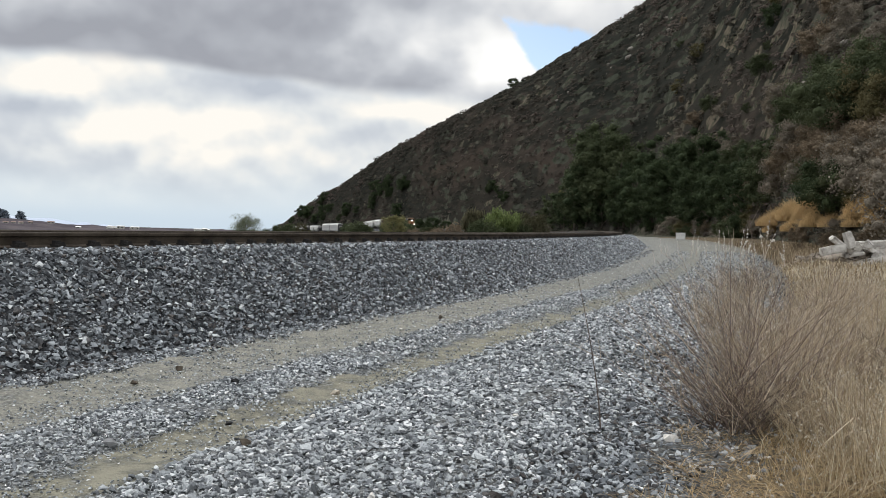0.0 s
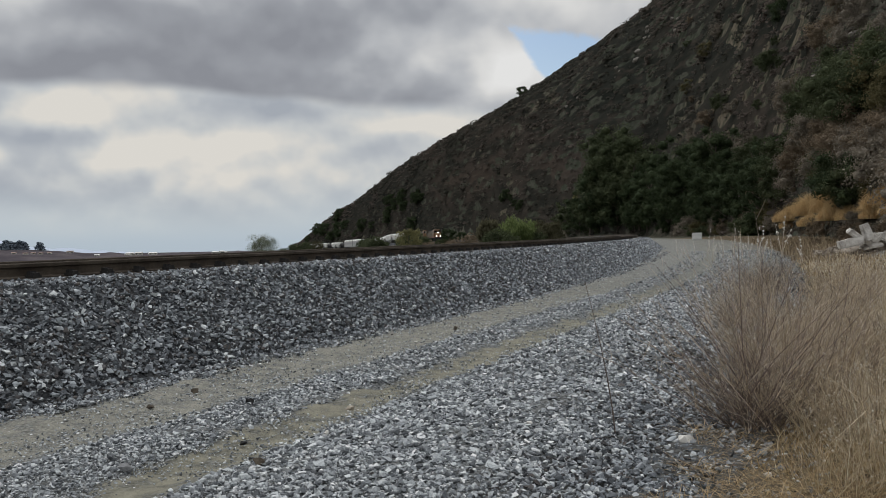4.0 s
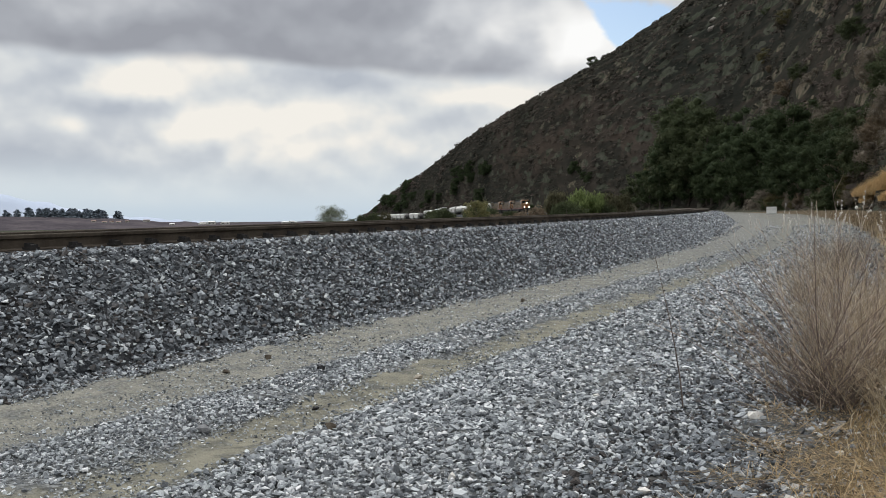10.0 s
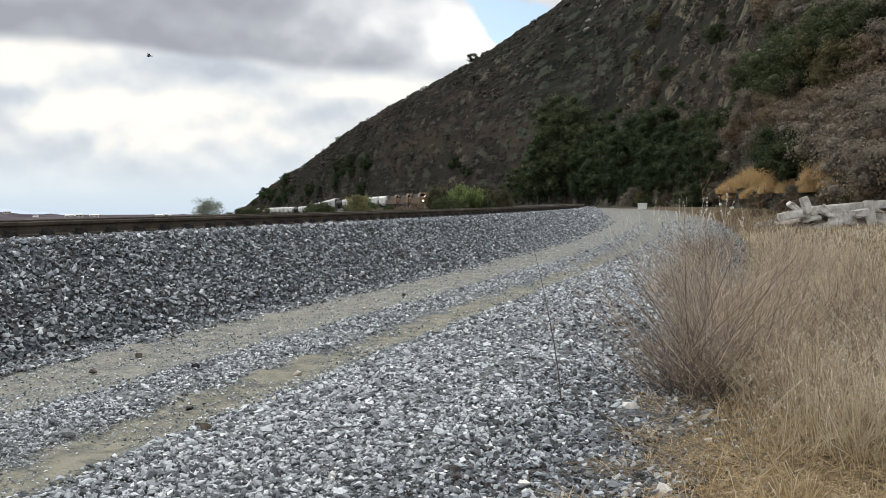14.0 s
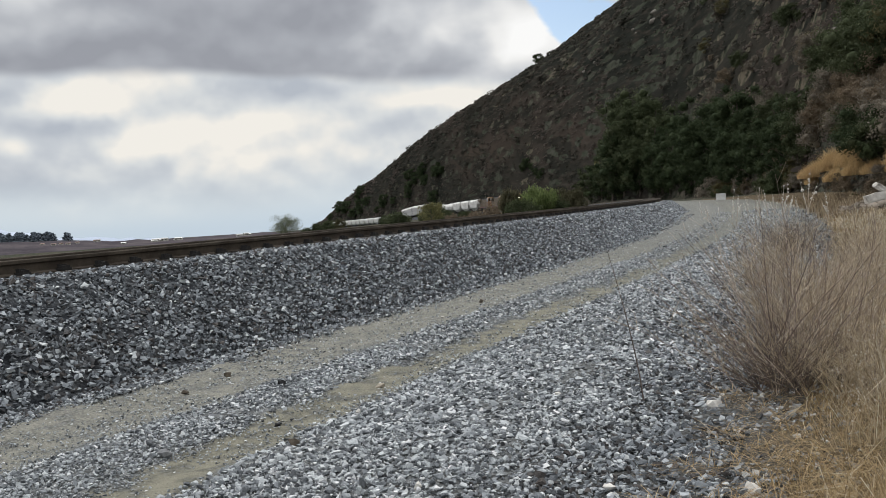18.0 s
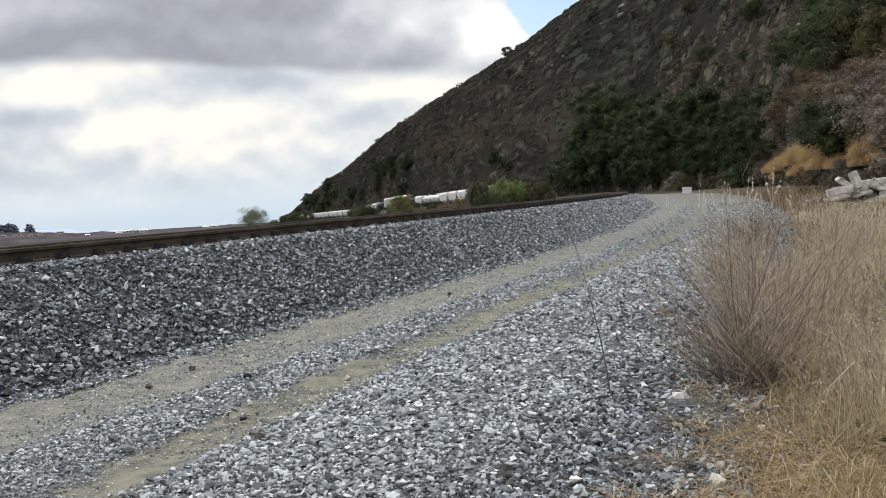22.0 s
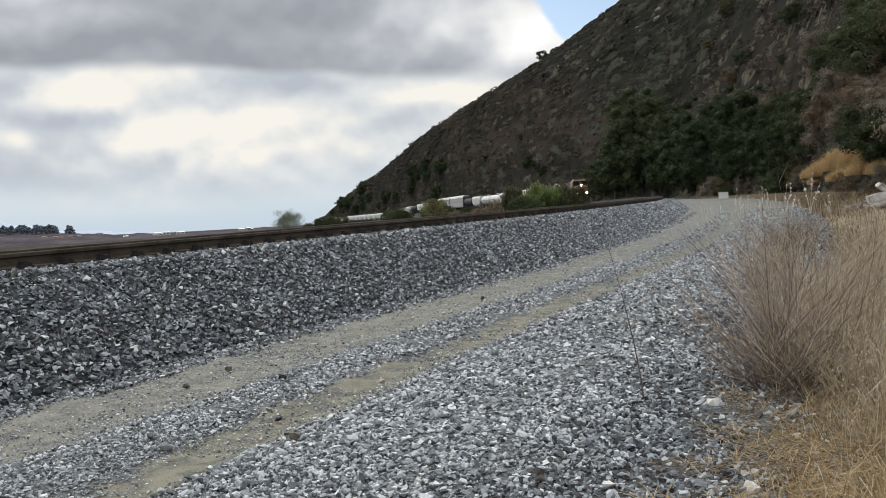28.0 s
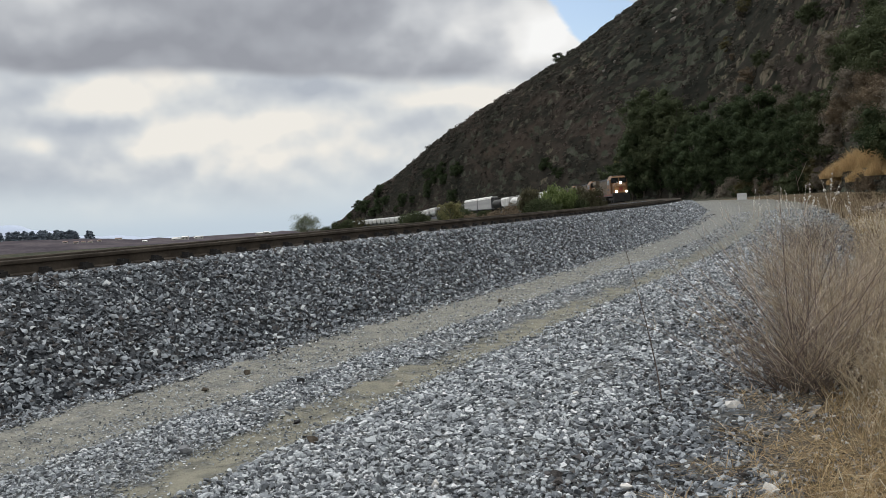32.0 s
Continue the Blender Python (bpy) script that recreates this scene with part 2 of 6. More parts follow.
def octa():
    v = np.array([(1, 0, 0), (-1, 0, 0), (0, 1, 0), (0, -1, 0), (0, 0, 1), (0, 0, -1)], float)
    f = np.array([(0, 2, 4), (2, 1, 4), (1, 3, 4), (3, 0, 4), (2, 0, 5), (1, 2, 5), (3, 1, 5), (0, 3, 5)])
    return v, f


def turns(rng, n, tilt=math.pi):
    """n random turning matrices."""
    a, b, c = rng.uniform(0, 2 * math.pi, n), rng.uniform(-tilt, tilt, n), rng.uniform(0, 2 * math.pi, n)
    ca, sa, cb, sb, cc, sc = np.cos(a), np.sin(a), np.cos(b), np.sin(b), np.cos(c), np.sin(c)
    o, i = np.zeros(n), np.ones(n)
    rz = np.stack([ca, -sa, o, sa, ca, o, o, o, i], -1).reshape(n, 3, 3)
    rx = np.stack([i, o, o, o, cb, -sb, o, sb, cb], -1).reshape(n, 3, 3)
    rw = np.stack([cc, -sc, o, sc, cc, o, o, o, i], -1).reshape(n, 3, 3)
    return rz @ rx @ rw


def scatter(base_v, base_f, place, size, rot):
    """Many copies of one small form as one array pair; size (n, 3)."""
    v = np.einsum("nij,nkj->nki", rot, base_v[None] * size[:, None, :]) + place[:, None, :]
    f = base_f[None] + (np.arange(len(place)) * len(base_v))[:, None, None]
    return v.reshape(-1, 3), f.reshape(-1, base_f.shape[1])


# ---- the line of the track ----
HEAD_S = [-400, 15, 155, 190, 300, 330, 420, 520, 720, 800, 1400]
HEAD_A = [28, 28, 3, 1.5, -4, -6, -9, -12, -13, -5, 0]
S0, S1 = -300, 1300
LINE_S = np.arange(S0, S1 + 0.5, 1.0)
_a = np.radians(np.interp(LINE_S, HEAD_S, HEAD_A))
_i0 = int(-S0)
_x, _y = np.concatenate([[0], np.cumsum(np.sin((_a[1:] + _a[:-1]) / 2))]), np.concatenate([[0], np.cumsum(np.cos((_a[1:] + _a[:-1]) / 2))])
LINE_X, LINE_Y, LINE_A = _x - _x[_i0] - 8.04, _y - _y[_i0] + 4.27, _a


def rail_top(s):
    return np.interp(s, [-300, -100, 6.5, 120, 205, 310, 420, 475, 510, 550, 730, 1300], [-1.2, 0.35, 1.355, 2.48, 2.5, 3.25, 3.5, 3.3, 2.1, 0.5, 0.1, 0.1])


def ground_by(s):
    return np.interp(s, [-300, -60, 0, 30, 90, 130, 190, 420, 475, 510, 550, 730, 1300], [-2.4, -0.5, 0.0, 0.3, 1.5, 1.85, 1.95, 2.8, 2.6, 1.4, -0.2, -0.6, -0.6])


def at(s, n=0.0, z=0.0):
    """World place of a point s metres along the near rail, n metres to its right."""
    s, n = np.asarray(s, float), np.asarray(n, float)
    a = np.interp(s, LINE_S, LINE_A)
    return np.stack(np.broadcast_arrays(np.interp(s, LINE_S, LINE_X) + n * np.cos(a), np.interp(s, LINE_S, LINE_Y) - n * np.sin(a), z), -1)


def along(x, y):
    """The s and n of plan points."""
    x, y = np.asarray(x, float).ravel(), np.asarray(y, float).ravel()
    s, n = np.empty(len(x)), np.empty(len(x))
    for i in range(0, len(x), 4000):
        dx, dy = x[i:i + 4000, None] - LINE_X[None], y[i:i + 4000, None] - LINE_Y[None]
        j = np.argmin(dx * dx + dy * dy, 1)
        k = np.arange(len(j))
        ex, ey, a = dx[k, j], dy[k, j], LINE_A[j]
        s[i:i + 4000] = LINE_S[j] + ex * np.sin(a) + ey * np.cos(a)
        side = ex * np.cos(a) - ey * np.sin(a)
        n[i:i + 4000] = np.where(np.abs(side) > 5, np.sign(side) * np.hypot(ex, ey), side)
    return s, n


# hill: bearing (degrees), distance of its foot, distance of its crest, slope angle tangent of the crest
HILL = np.array([(-5.2, 930, 960, 0.001), (-4.6, 900, 950, 0.006), (-2.5, 780, 850, 0.036), (-0.9, 680, 760, 0.052), (2.4, 560, 640, 0.096), (6.0, 450, 540, 0.131), (9.8, 345, 450, 0.165),
                 (14.8, 280, 395, 0.221), (17.7, 250, 370, 0.254), (24, 138, 330, 0.345), (29, 72, 320, 0.42), (35, 55, 295, 0.50), (50, 45, 275, 0.60),
                 (90, 60, 300, 0.5), (130, 120, 400, 0.2), (150, 200, 500, 0.003)])
_nv = np.vectorize(lambda x, y, z: noise.fractal(Vector((x, y, z)), 1.0, 2.0, 4))


def wobble(x, y, scale, seed=0.0):
    return _nv(np.asarray(x) / scale, np.asarray(y) / scale, seed)


def ground_z(x, y):
    x, y = np.asarray(x, float).ravel(), np.asarray(y, float).ravel()
    s, n = along(x, y)
    gz, rz = ground_by(s), rail_top(s)
    right = gz + 0.02 * np.clip(n - 10, 0, 40)
    d = np.clip(-n - 4.0, 0, None)
    left = rz - 1.5 - 0.05 * d
    left = np.maximum(left, -9.0)
    z = np.where(n > 0, right, left)
    az, r = np.degrees(np.arctan2(x, y)), np.hypot(x, y)
    foot, crest, tan = (np.interp(az, HILL[:, 0], HILL[:, i], left=1e9 if i < 3 else 0.0, right=1e9 if i < 3 else 0.0) for i in (1, 2, 3))
    p = np.clip((r - foot) / np.maximum(crest - foot, 1), 0, 1)
    top = EYE + tan * crest
    base = np.interp(az, [-5, 2, 8, 20, 40], [-0.6, -0.3, 2.6, 2.0, 1.2])
    h = base + (top - base) * (0.25 * p + 0.75 * np.sin(p * math.pi / 2) ** 1.15)
    beyond = np.clip(r - crest, 0, None)
    h = h - 0.35 * beyond
    on = (r > foot) & (az > -5.2) & (az < 150)
    rough_z = wobble(x, y, 60.0) * 5.0 * np.sin(np.clip(p, 0, 1) * math.pi) + wobble(x, y, 12.0, 3.0) * 0.6 * np.clip(p * 6, 0, 1)
    z = np.where(on, np.maximum(h + rough_z * np.clip(r / 250, 0.2, 1), z), z)
    z = z - 0.12 * ((n > -1) & (n < 34) & (s > -14) & (s < 150) & (r < 140))
    near = np.clip(1 - r / 400, 0, 1) * np.clip((np.abs(n + 0.7) - 5) / 4, 0, 1)
    return z + wobble(x, y, 1.7, 7.0) * 0.035 * near


# ---- ground ----
def ground():
    az = np.concatenate([np.arange(-42, 46, 0.5), np.arange(46, 318, 4.0)])
    r = [0.6]
    while r[-1] < 4600:
        step = r[-1] * 0.035 + 0.02
        r.append(r[-1] + (min(step, 4.5) if 50 < r[-1] < 960 else step))
    r = np.array(r)
    a, rr = np.meshgrid(np.radians(az), r)
    x, y = rr * np.sin(a), rr * np.cos(a)
    z = ground_z(x, y)
    v = np.stack([x.ravel(), y.ravel(), z], -1)
    f = grid_faces(len(r), len(az), True)[:, ::-1]
    ob = mesh_object("ground", v, f, M["soil"], smooth=True)
    return tagged(ob, "dry grey-brown earth rising into a scrub hillside", "ground", kind="structure")


def soil_material():
    """Earth and low growth: patches, clumps a stride wide, and grain."""
    m = bpy.data.materials.new("dry_soil")
    m.use_nodes = True
    k = Nodes(m.node_tree)
    p = k.add("ShaderNodeBsdfPrincipled")
    co = k.add("ShaderNodeTexCoord").outputs["Object"]
    patch, clump, grain = k.noise(co, 0.018, 4.0), k.noise(co, 0.38, 5.0, 0.62), k.noise(co, 1.9, 5.0, 0.7)
    col = k.ramp(k.smooth(patch, 0.32, 0.68), [(0.0, (0.0551, 0.061, 0.04794)), (0.5, (0.07695, 0.077, 0.06324)), (1.0, (0.145, 0.122, 0.092))])
    col = k.mix(k.smooth(clump, 0.40, 0.62), col, (0.040, 0.046, 0.033))
    col = k.mix(k.smooth(grain, 0.50, 0.72, 0.0, 0.35), col, (0.115, 0.10, 0.085))
    k.put(p, "Base Color", col), k.put(p, "Roughness", 1.0), k.put(p, "Specular IOR Level", 0.0)
    bp = k.add("ShaderNodeBump")
    k.put(bp, "Height", k.math("ADD", k.math("MULTIPLY", clump, 0.75), k.math("MULTIPLY", grain, 0.25))), k.put(bp, "Strength", 0.7), k.put(bp, "Distance", 0.7)
    k.t.links.new(bp.outputs[0], p.inputs["Normal"])
    k.t.links.new(p.outputs[0], k.add("ShaderNodeOutputMaterial").inputs[0])
    return m


M["soil"] = soil_material()
ground()


# ---- ballast bed, rails ----
def sweep(name, section, s, mat, z_of, parent=None, closed=True, smooth=False):
    sec = np.asarray(section, float)
    v = np.concatenate([at(np.full(len(sec), si), sec[:, 0], z_of(si) + sec[:, 1]) for si in s])
    return mesh_object(name, v, grid_faces(len(s), len(sec), closed), mat, parent, smooth)


def track():
    s = np.concatenate([np.arange(-80, 260, 1.0), np.arange(260, 1290, 6.0)])
    bed = []
    for si in s:
        rt, g = float(rail_top(si)), float(ground_by(si))
        toe = 1.0 + max(0.4, (rt - 0.2 - g)) * 1.25
        bed.append(at(np.full(7, si), np.array([toe + 0.3, toe, 1.0, 0.75, -2.2, -2.45, -4.8]), np.array([g - 0.2, g - 0.02, rt - 0.24, rt - 0.2, rt - 0.2, rt - 0.24, rt - 1.9])))
    ob = mesh_object("ballast_bed", np.concatenate(bed), grid_faces(len(s), 7)[:, ::-1], M["bed"], smooth=True)
    tagged(ob, "grey crushed-stone ballast bank under the track", "ballast", kind="structure")
    root = tagged(new("railway_track"), "rusty steel rails on ties along a ballast bank", "railway track", kind="structure")
    prof = [(-.075, -.186), (.075, -.186), (.075, -.174), (.012, -.155), (.010, -.06), (.036, -.045), (.0375, -.01), (.03, 0), (-.03, 0), (-.0375, -.01), (-.036, -.045), (-.010, -.06), (-.012, -.155), (-.075, -.174)]
    for off in (0.0, -1.51):
        sweep("rail", [(p + off, q) for p, q in prof], s, M["rust"], rail_top, root)
    return root


def bed_material():
    """Crushed stone, each piece its own grey."""
    m = bpy.data.materials.new("ballast_fines")
    m.use_nodes = True
    k = Nodes(m.node_tree)
    p = k.add("ShaderNodeBsdfPrincipled")
    co = k.add("ShaderNodeTexCoord").outputs["Object"]
    vor = k.add("ShaderNodeTexVoronoi")
    k.put(vor, "Vector", co), k.put(vor, "Scale", 21.0)
    # darker than the loose ballast: shade between the stones is in these greys
    col = k.ramp(vor.outputs["Color"], [(0.0, (0.01135, 0.0124, 0.01439)), (0.35, (0.0454, 0.04961, 0.05514)), (0.7, (0.1135, 0.1217, 0.1302)), (1.0, (0.2572, 0.2674, 0.2757))])
    col = k.mix(k.smooth(k.noise(co, 1.3, 4.0), 0.45, 0.7, 0.0, 0.35), col, (0.07, 0.062, 0.055))
    k.put(p, "Base Color", col), k.put(p, "Roughness", 1.0), k.put(p, "Specular IOR Level", 0.0)
    bp = k.add("ShaderNodeBump")
    k.put(bp, "Height", k.math("ADD", k.math("MULTIPLY", vor.outputs["Distance"], -1.0), k.math("MULTIPLY", k.noise(co, 60.0, 3.0), 0.3))), k.put(bp, "Strength", 1.0), k.put(bp, "Distance", 0.05)
    k.t.links.new(bp.outputs[0], p.inputs["Normal"])
    k.t.links.new(p.outputs[0], k.add("ShaderNodeOutputMaterial").inputs[0])
    return m


M["bed"] = bed_material()
TRACK = track()


# ---- roadside sheet: two wheel ruts of bare dirt, gravel between, dry straw beyond ----
def road_z(s, n):
    """Height of the service road and the verge."""
    s, n = np.asarray(s, float), np.asarray(n, float)
    rut = 0.05 * np.exp(-((n - 3.4) / 0.55) ** 2) + 0.05 * np.exp(-((n - 5.15) / 0.3) ** 2)
    bank = 0.06 * np.exp(-((n - 6.6) / 0.9) ** 2)
    return ground_by(s) + 0.02 * np.clip(n - 10, 0, 40) - rut + bank


def sheet_material():
    m = bpy.data.materials.new("service_road")
    m.use_nodes = True
    k = Nodes(m.node_tree)
    p = k.add("ShaderNodeBsdfPrincipled")
    tc = k.add("ShaderNodeTexCoord")
    sep = k.add("ShaderNodeSeparateXYZ")
    k.put(sep, 0, tc.outputs["UV"])
    n = sep.outputs[0]
    co = tc.outputs["Object"]
    big, mid, small = k.noise(co, 0.9, 4.0), k.noise(co, 5.0, 5.0), k.noise(co, 38.0, 4.0)
    nn = k.math("ADD", n, k.math("ADD", k.math("MULTIPLY", k.math("SUBTRACT", big, 0.5), 0.9), k.math("MULTIPLY", k.math("SUBTRACT", mid, 0.5), 0.55)))
    vor = k.add("ShaderNodeTexVoronoi")
    k.put(vor, "Vector", co), k.put(vor, "Scale", 42.0)
    # greys darkened below the loose stones', for the shade in their gaps
    cell = k.ramp(vor.outputs["Color"], [(0.0, (0.03, 0.032, 0.035)), (0.35, (0.078, 0.084, 0.090)), (0.7, (0.175, 0.186, 0.194)), (1.0, (0.37, 0.385, 0.39))])
    dust = k.mix(k.smooth(mid, 0.35, 0.65), (0.16, 0.159, 0.138), (0.23, 0.228, 0.198))
    dust = k.mix(k.smooth(small, 0.45, 0.62), dust, (0.29, 0.283, 0.245))
    cell = k.mix(k.smooth(nn, 6.7, 7.9), cell, k.mix(0.62, cell, (0.03, 0.029, 0.029)))
    dust2 = k.mix(k.smooth(mid, 0.35, 0.65), (0.168, 0.162, 0.127), (0.245, 0.236, 0.187))
    dust = k.mix(k.smooth(n, 4.2, 4.6), dust, dust2)
    # straw ground darkened to paint the shade between the grass blades
    straw = k.mix(k.smooth(mid, 0.35, 0.65), (0.055, 0.044, 0.032), (0.125, 0.098, 0.064))
    straw = k.mix(k.smooth(small, 0.45, 0.68), straw, (0.20, 0.158, 0.098))
    in1 = k.math("MULTIPLY", k.smooth(nn, 2.35, 2.75), k.smooth(nn, 4.05, 3.75))
    in2 = k.math("MULTIPLY", k.smooth(nn, 4.75, 4.95), k.smooth(nn, 5.55, 5.35))
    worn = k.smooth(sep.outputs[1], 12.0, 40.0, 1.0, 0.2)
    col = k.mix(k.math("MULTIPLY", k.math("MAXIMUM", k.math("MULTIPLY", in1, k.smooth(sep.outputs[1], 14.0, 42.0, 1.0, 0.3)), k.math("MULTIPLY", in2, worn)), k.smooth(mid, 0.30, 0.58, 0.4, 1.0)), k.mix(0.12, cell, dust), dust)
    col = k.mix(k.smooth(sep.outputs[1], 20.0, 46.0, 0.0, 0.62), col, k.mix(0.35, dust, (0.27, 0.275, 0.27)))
    col = k.mix(k.smooth(nn, 8.5, 8.95), col, straw)
    k.put(p, "Base Color", col), k.put(p, "Roughness", 1.0), k.put(p, "Specular IOR Level", 0.05)
    b = k.add("ShaderNodeBump")
    h = k.math("ADD", k.math("MULTIPLY", vor.outputs["Distance"], 0.6), small)
    k.put(b, "Height", h), k.put(b, "Strength", 0.7), k.put(b, "Distance", 0.03)
    k.t.links.new(b.outputs[0], p.inputs["Normal"])
    k.t.links.new(p.outputs[0], k.add("ShaderNodeOutputMaterial").inputs[0])
    return m


M["road"] = sheet_material()


def roadside():
    n = np.concatenate([np.arange(0.8, 9.6, 0.12), np.arange(9.6, 40, 0.8)])
    s = np.concatenate([np.arange(-12, 30, 0.25), np.arange(30, 146, 1.0)])
    ss, nn = np.meshgrid(s, n, indexing="ij")
    z = road_z(ss, nn)
    v = at(ss.ravel(), nn.ravel(), z.ravel())
    v[:, 2] += wobble(v[:, 0], v[:, 1], 0.9, 2.0) * 0.03 + wobble(v[:, 0], v[:, 1], 0.22, 5.0) * 0.012
    edge = (nn.ravel() > 39) | (ss.ravel() > 144)
    v[edge, 2] -= 0.4
    f = grid_faces(len(s), len(n))[:, ::-1]
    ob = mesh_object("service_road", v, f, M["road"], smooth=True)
    uv = ob.data.uv_layers.new(name="plan")
    idx = np.empty(len(ob.data.loops), np.int32)
    ob.data.loops.foreach_get("vertex_index", idx)
    uv.data.foreach_set("uv", np.stack([nn.ravel()[idx], ss.ravel()[idx]], -1).astype(np.float32).ravel())
    return tagged(ob, "gravel service road with two bare dirt wheel ruts", "road", kind="structure")


ROAD = roadside()


# ---- loose stones ----
def stone_forms(rng, count, flat=0.78, corners=8):
    """Broken stones: hulls round a few points thrown on a squarish, flattened form."""
    out = []
    for _ in range(count):
        d = rng.normal(0, 1, (corners, 3))
        d /= np.max(np.abs(d), axis=1)[:, None] ** 0.75 * np.linalg.norm(d, axis=1)[:, None] ** 0.25
        d *= np.array([1.0, rng.uniform(0.55, 0.95), rng.uniform(0.42, flat)]) * rng.uniform(0.85, 1.0, (corners, 1))
        bm = bmesh.new()
        vs = [bm.verts.new(q) for q in d]
        bmesh.ops.convex_hull(bm, input=vs)
        loose = [q for q in vs if not q.link_faces]
        for q in loose:
            bm.verts.remove(q)
        bm.verts.index_update()
        v = np.array([q.co[:] for q in bm.verts])
        f = np.array([[q.index for q in face.verts] for face in bm.faces])
        bm.free()
        out.append((v - v.mean(0), f))
    return out


def scatter_stones(name, place, size, mat, label, rng, tilt=0.9, corners=8):
    forms = stone_forms(rng, 24, corners=corners)
    done = []
    pick = rng.integers(0, len(forms), len(place))
    for i, (form, f) in enumerate(forms):
        k = pick == i
        sz = size[k][:, None] * rng.uniform(0.7, 1.3, (k.sum(), 3))
        done.append(scatter(form, f, place[k], sz, turns(rng, int(k.sum()), tilt)))
    ob = mesh_object(name, *merge(done), mat)
    return tagged(ob, label, "stones", kind="stuff")


def slope_point(s, t):
    """Surface of the ballast bank: t from 0 by the rail to 1 at the toe."""
    rt, g = rail_top(s), ground_by(s)
    toe = 1.0 + np.maximum(0.4, rt - 0.2 - g) * 1.25
    n = np.interp(t, [0, 0.3], [0.1, 1.0]) * (t < 0.3) + (t >= 0.3) * (1.0 + (t - 0.3) / 0.7 * (toe + 0.1 - 1.0))
    z = np.where(n < 0.75, rt - 0.2, np.where(n < 1.0, rt - 0.22, rt - 0.24 + (n - 1.0) / (toe - 1.0) * (g - rt + 0.24)))
    return n, z


def all_stones():
    rng = np.random.default_rng(5)
    # ballast bank
    k = 74000
    s = rng.uniform(0, 1, k) ** 1.35 * 68 + 0.5
    t = rng.uniform(0.075, 1.02, k)
    n, z = slope_point(s, t)
    n = n + np.where(t > 0.97, np.abs(rng.normal(0, 0.12, k)), 0)
    sz = (0.0145 + 0.032 * rng.uniform(0, 1, k) ** 1.5) * np.interp(s, [0, 25, 68], [1.0, 1.05, 1.5])
    pl = at(s, n, z + rng.uniform(-0.2, 0.75, k) * sz - np.interp(n, [0.1, 0.75], [0.045, 0.0]))
    scatter_stones("ballast_stones", pl, sz, M["ballast"], "loose grey crushed ballast stones on the bank", rng, 0.95, 7)
    # gravel of the road: small and close near by, coarser far off
    for k, s0, s1, power, lo, hi, corners in ((68000, 0.5, 5.4, 1.0, 0.008, 0.026, 9), (42000, 5.2, 8.6, 1.0, 0.010, 0.030, 8), (48000, 8.0, 21.0, 1.15, 0.014, 0.038, 7), (15000, 19.0, 56.0, 1.5, 0.02, 0.05, 7)):
        s = s0 + rng.uniform(0, 1, k) ** power * (s1 - s0)
        n = rng.uniform(2.3, 9.1, k)
        p = at(s, n)
        m = n + 0.35 * wobble(p[:, 0], p[:, 1], 1.1, 9.0)
        keep = np.where((m > 2.75) & (m < 3.95), 0.27, 1.0) * np.where((m > 4.85) & (m < 5.45), 0.3, 1.0) * np.where(m > 8.65, 0.12, 1.0)
        ok = (rng.uniform(0, 1, k) < keep) & (p[:, 0] > -0.62 * p[:, 1]) & (p[:, 0] < 0.7 * p[:, 1])
        s, n = s[ok], n[ok]
        sz = lo + (hi - lo) * 1.25 * rng.uniform(0, 1, len(s)) ** 1.7
        sz = np.where(rng.uniform(0, 1, len(s)) < 0.02, sz * 1.5, sz)
        sz = np.where(((n > 2.75) & (n < 3.95)) | ((n > 4.85) & (n < 5.45)), sz * 0.55, np.where((n > 3.9) & (n < 4.9), sz * 0.85, sz))
        pl = at(s, n, road_z(s, n) + rng.uniform(-0.1, 0.7, len(s)) * sz + 0.004)
        dark = n + 0.8 * wobble(pl[:, 0], pl[:, 1], 1.4, 31.0) + rng.normal(0, 0.35, len(n)) > 7.55
        dark |= n + rng.normal(0, 0.12, len(n)) < 2.75
        scatter_stones("gravel", pl[~dark], sz[~dark] * 0.92, M["gravel"], "loose blue-grey gravel spread over the road", rng, 0.55, corners)
        scatter_stones("gravel", pl[dark], sz[dark] * 0.92, M["verge_stone"], "darker dusty gravel along the verge", rng, 0.7, corners)

    # the same gravel beside and behind the standpoint
    k = 20000
    s, n = rng.uniform(-11, 12, k), rng.uniform(2.5, 8.7, k)
    p = at(s, n)
    keep = ((p[:, 0] <= -0.62 * p[:, 1]) | (p[:, 0] >= 0.7 * p[:, 1])) & (rng.uniform(0, 1, k) < np.where(((n > 2.75) & (n < 3.95)) | ((n > 4.85) & (n < 5.45)), 0.25, 1.0))
    s, n = s[keep], n[keep]
    sz = rng.uniform(0.014, 0.036, len(s))
    scatter_stones("gravel", at(s, n, road_z(s, n) + 0.3 * sz), sz, M["gravel"], "loose blue-grey gravel spread over the road", rng, 0.55, 7)


all_stones()


# ---- plants ----
M["straw"] = material("dry_grass", [(0.0, (0.3388, 0.2662, 0.1602)), (0.5, (0.5324, 0.4356, 0.2834)), (1.0, (0.6776, 0.5808, 0.4066))], 0.7, 0.85, island=[(0.0, (0.242, 0.1876, 0.1232)), (0.35, (0.5324, 0.4417, 0.3018)), (0.8, (0.7744, 0.6776, 0.5174)), (1.0, (0.9, 0.9, 0.7762))], sheer=0.4)
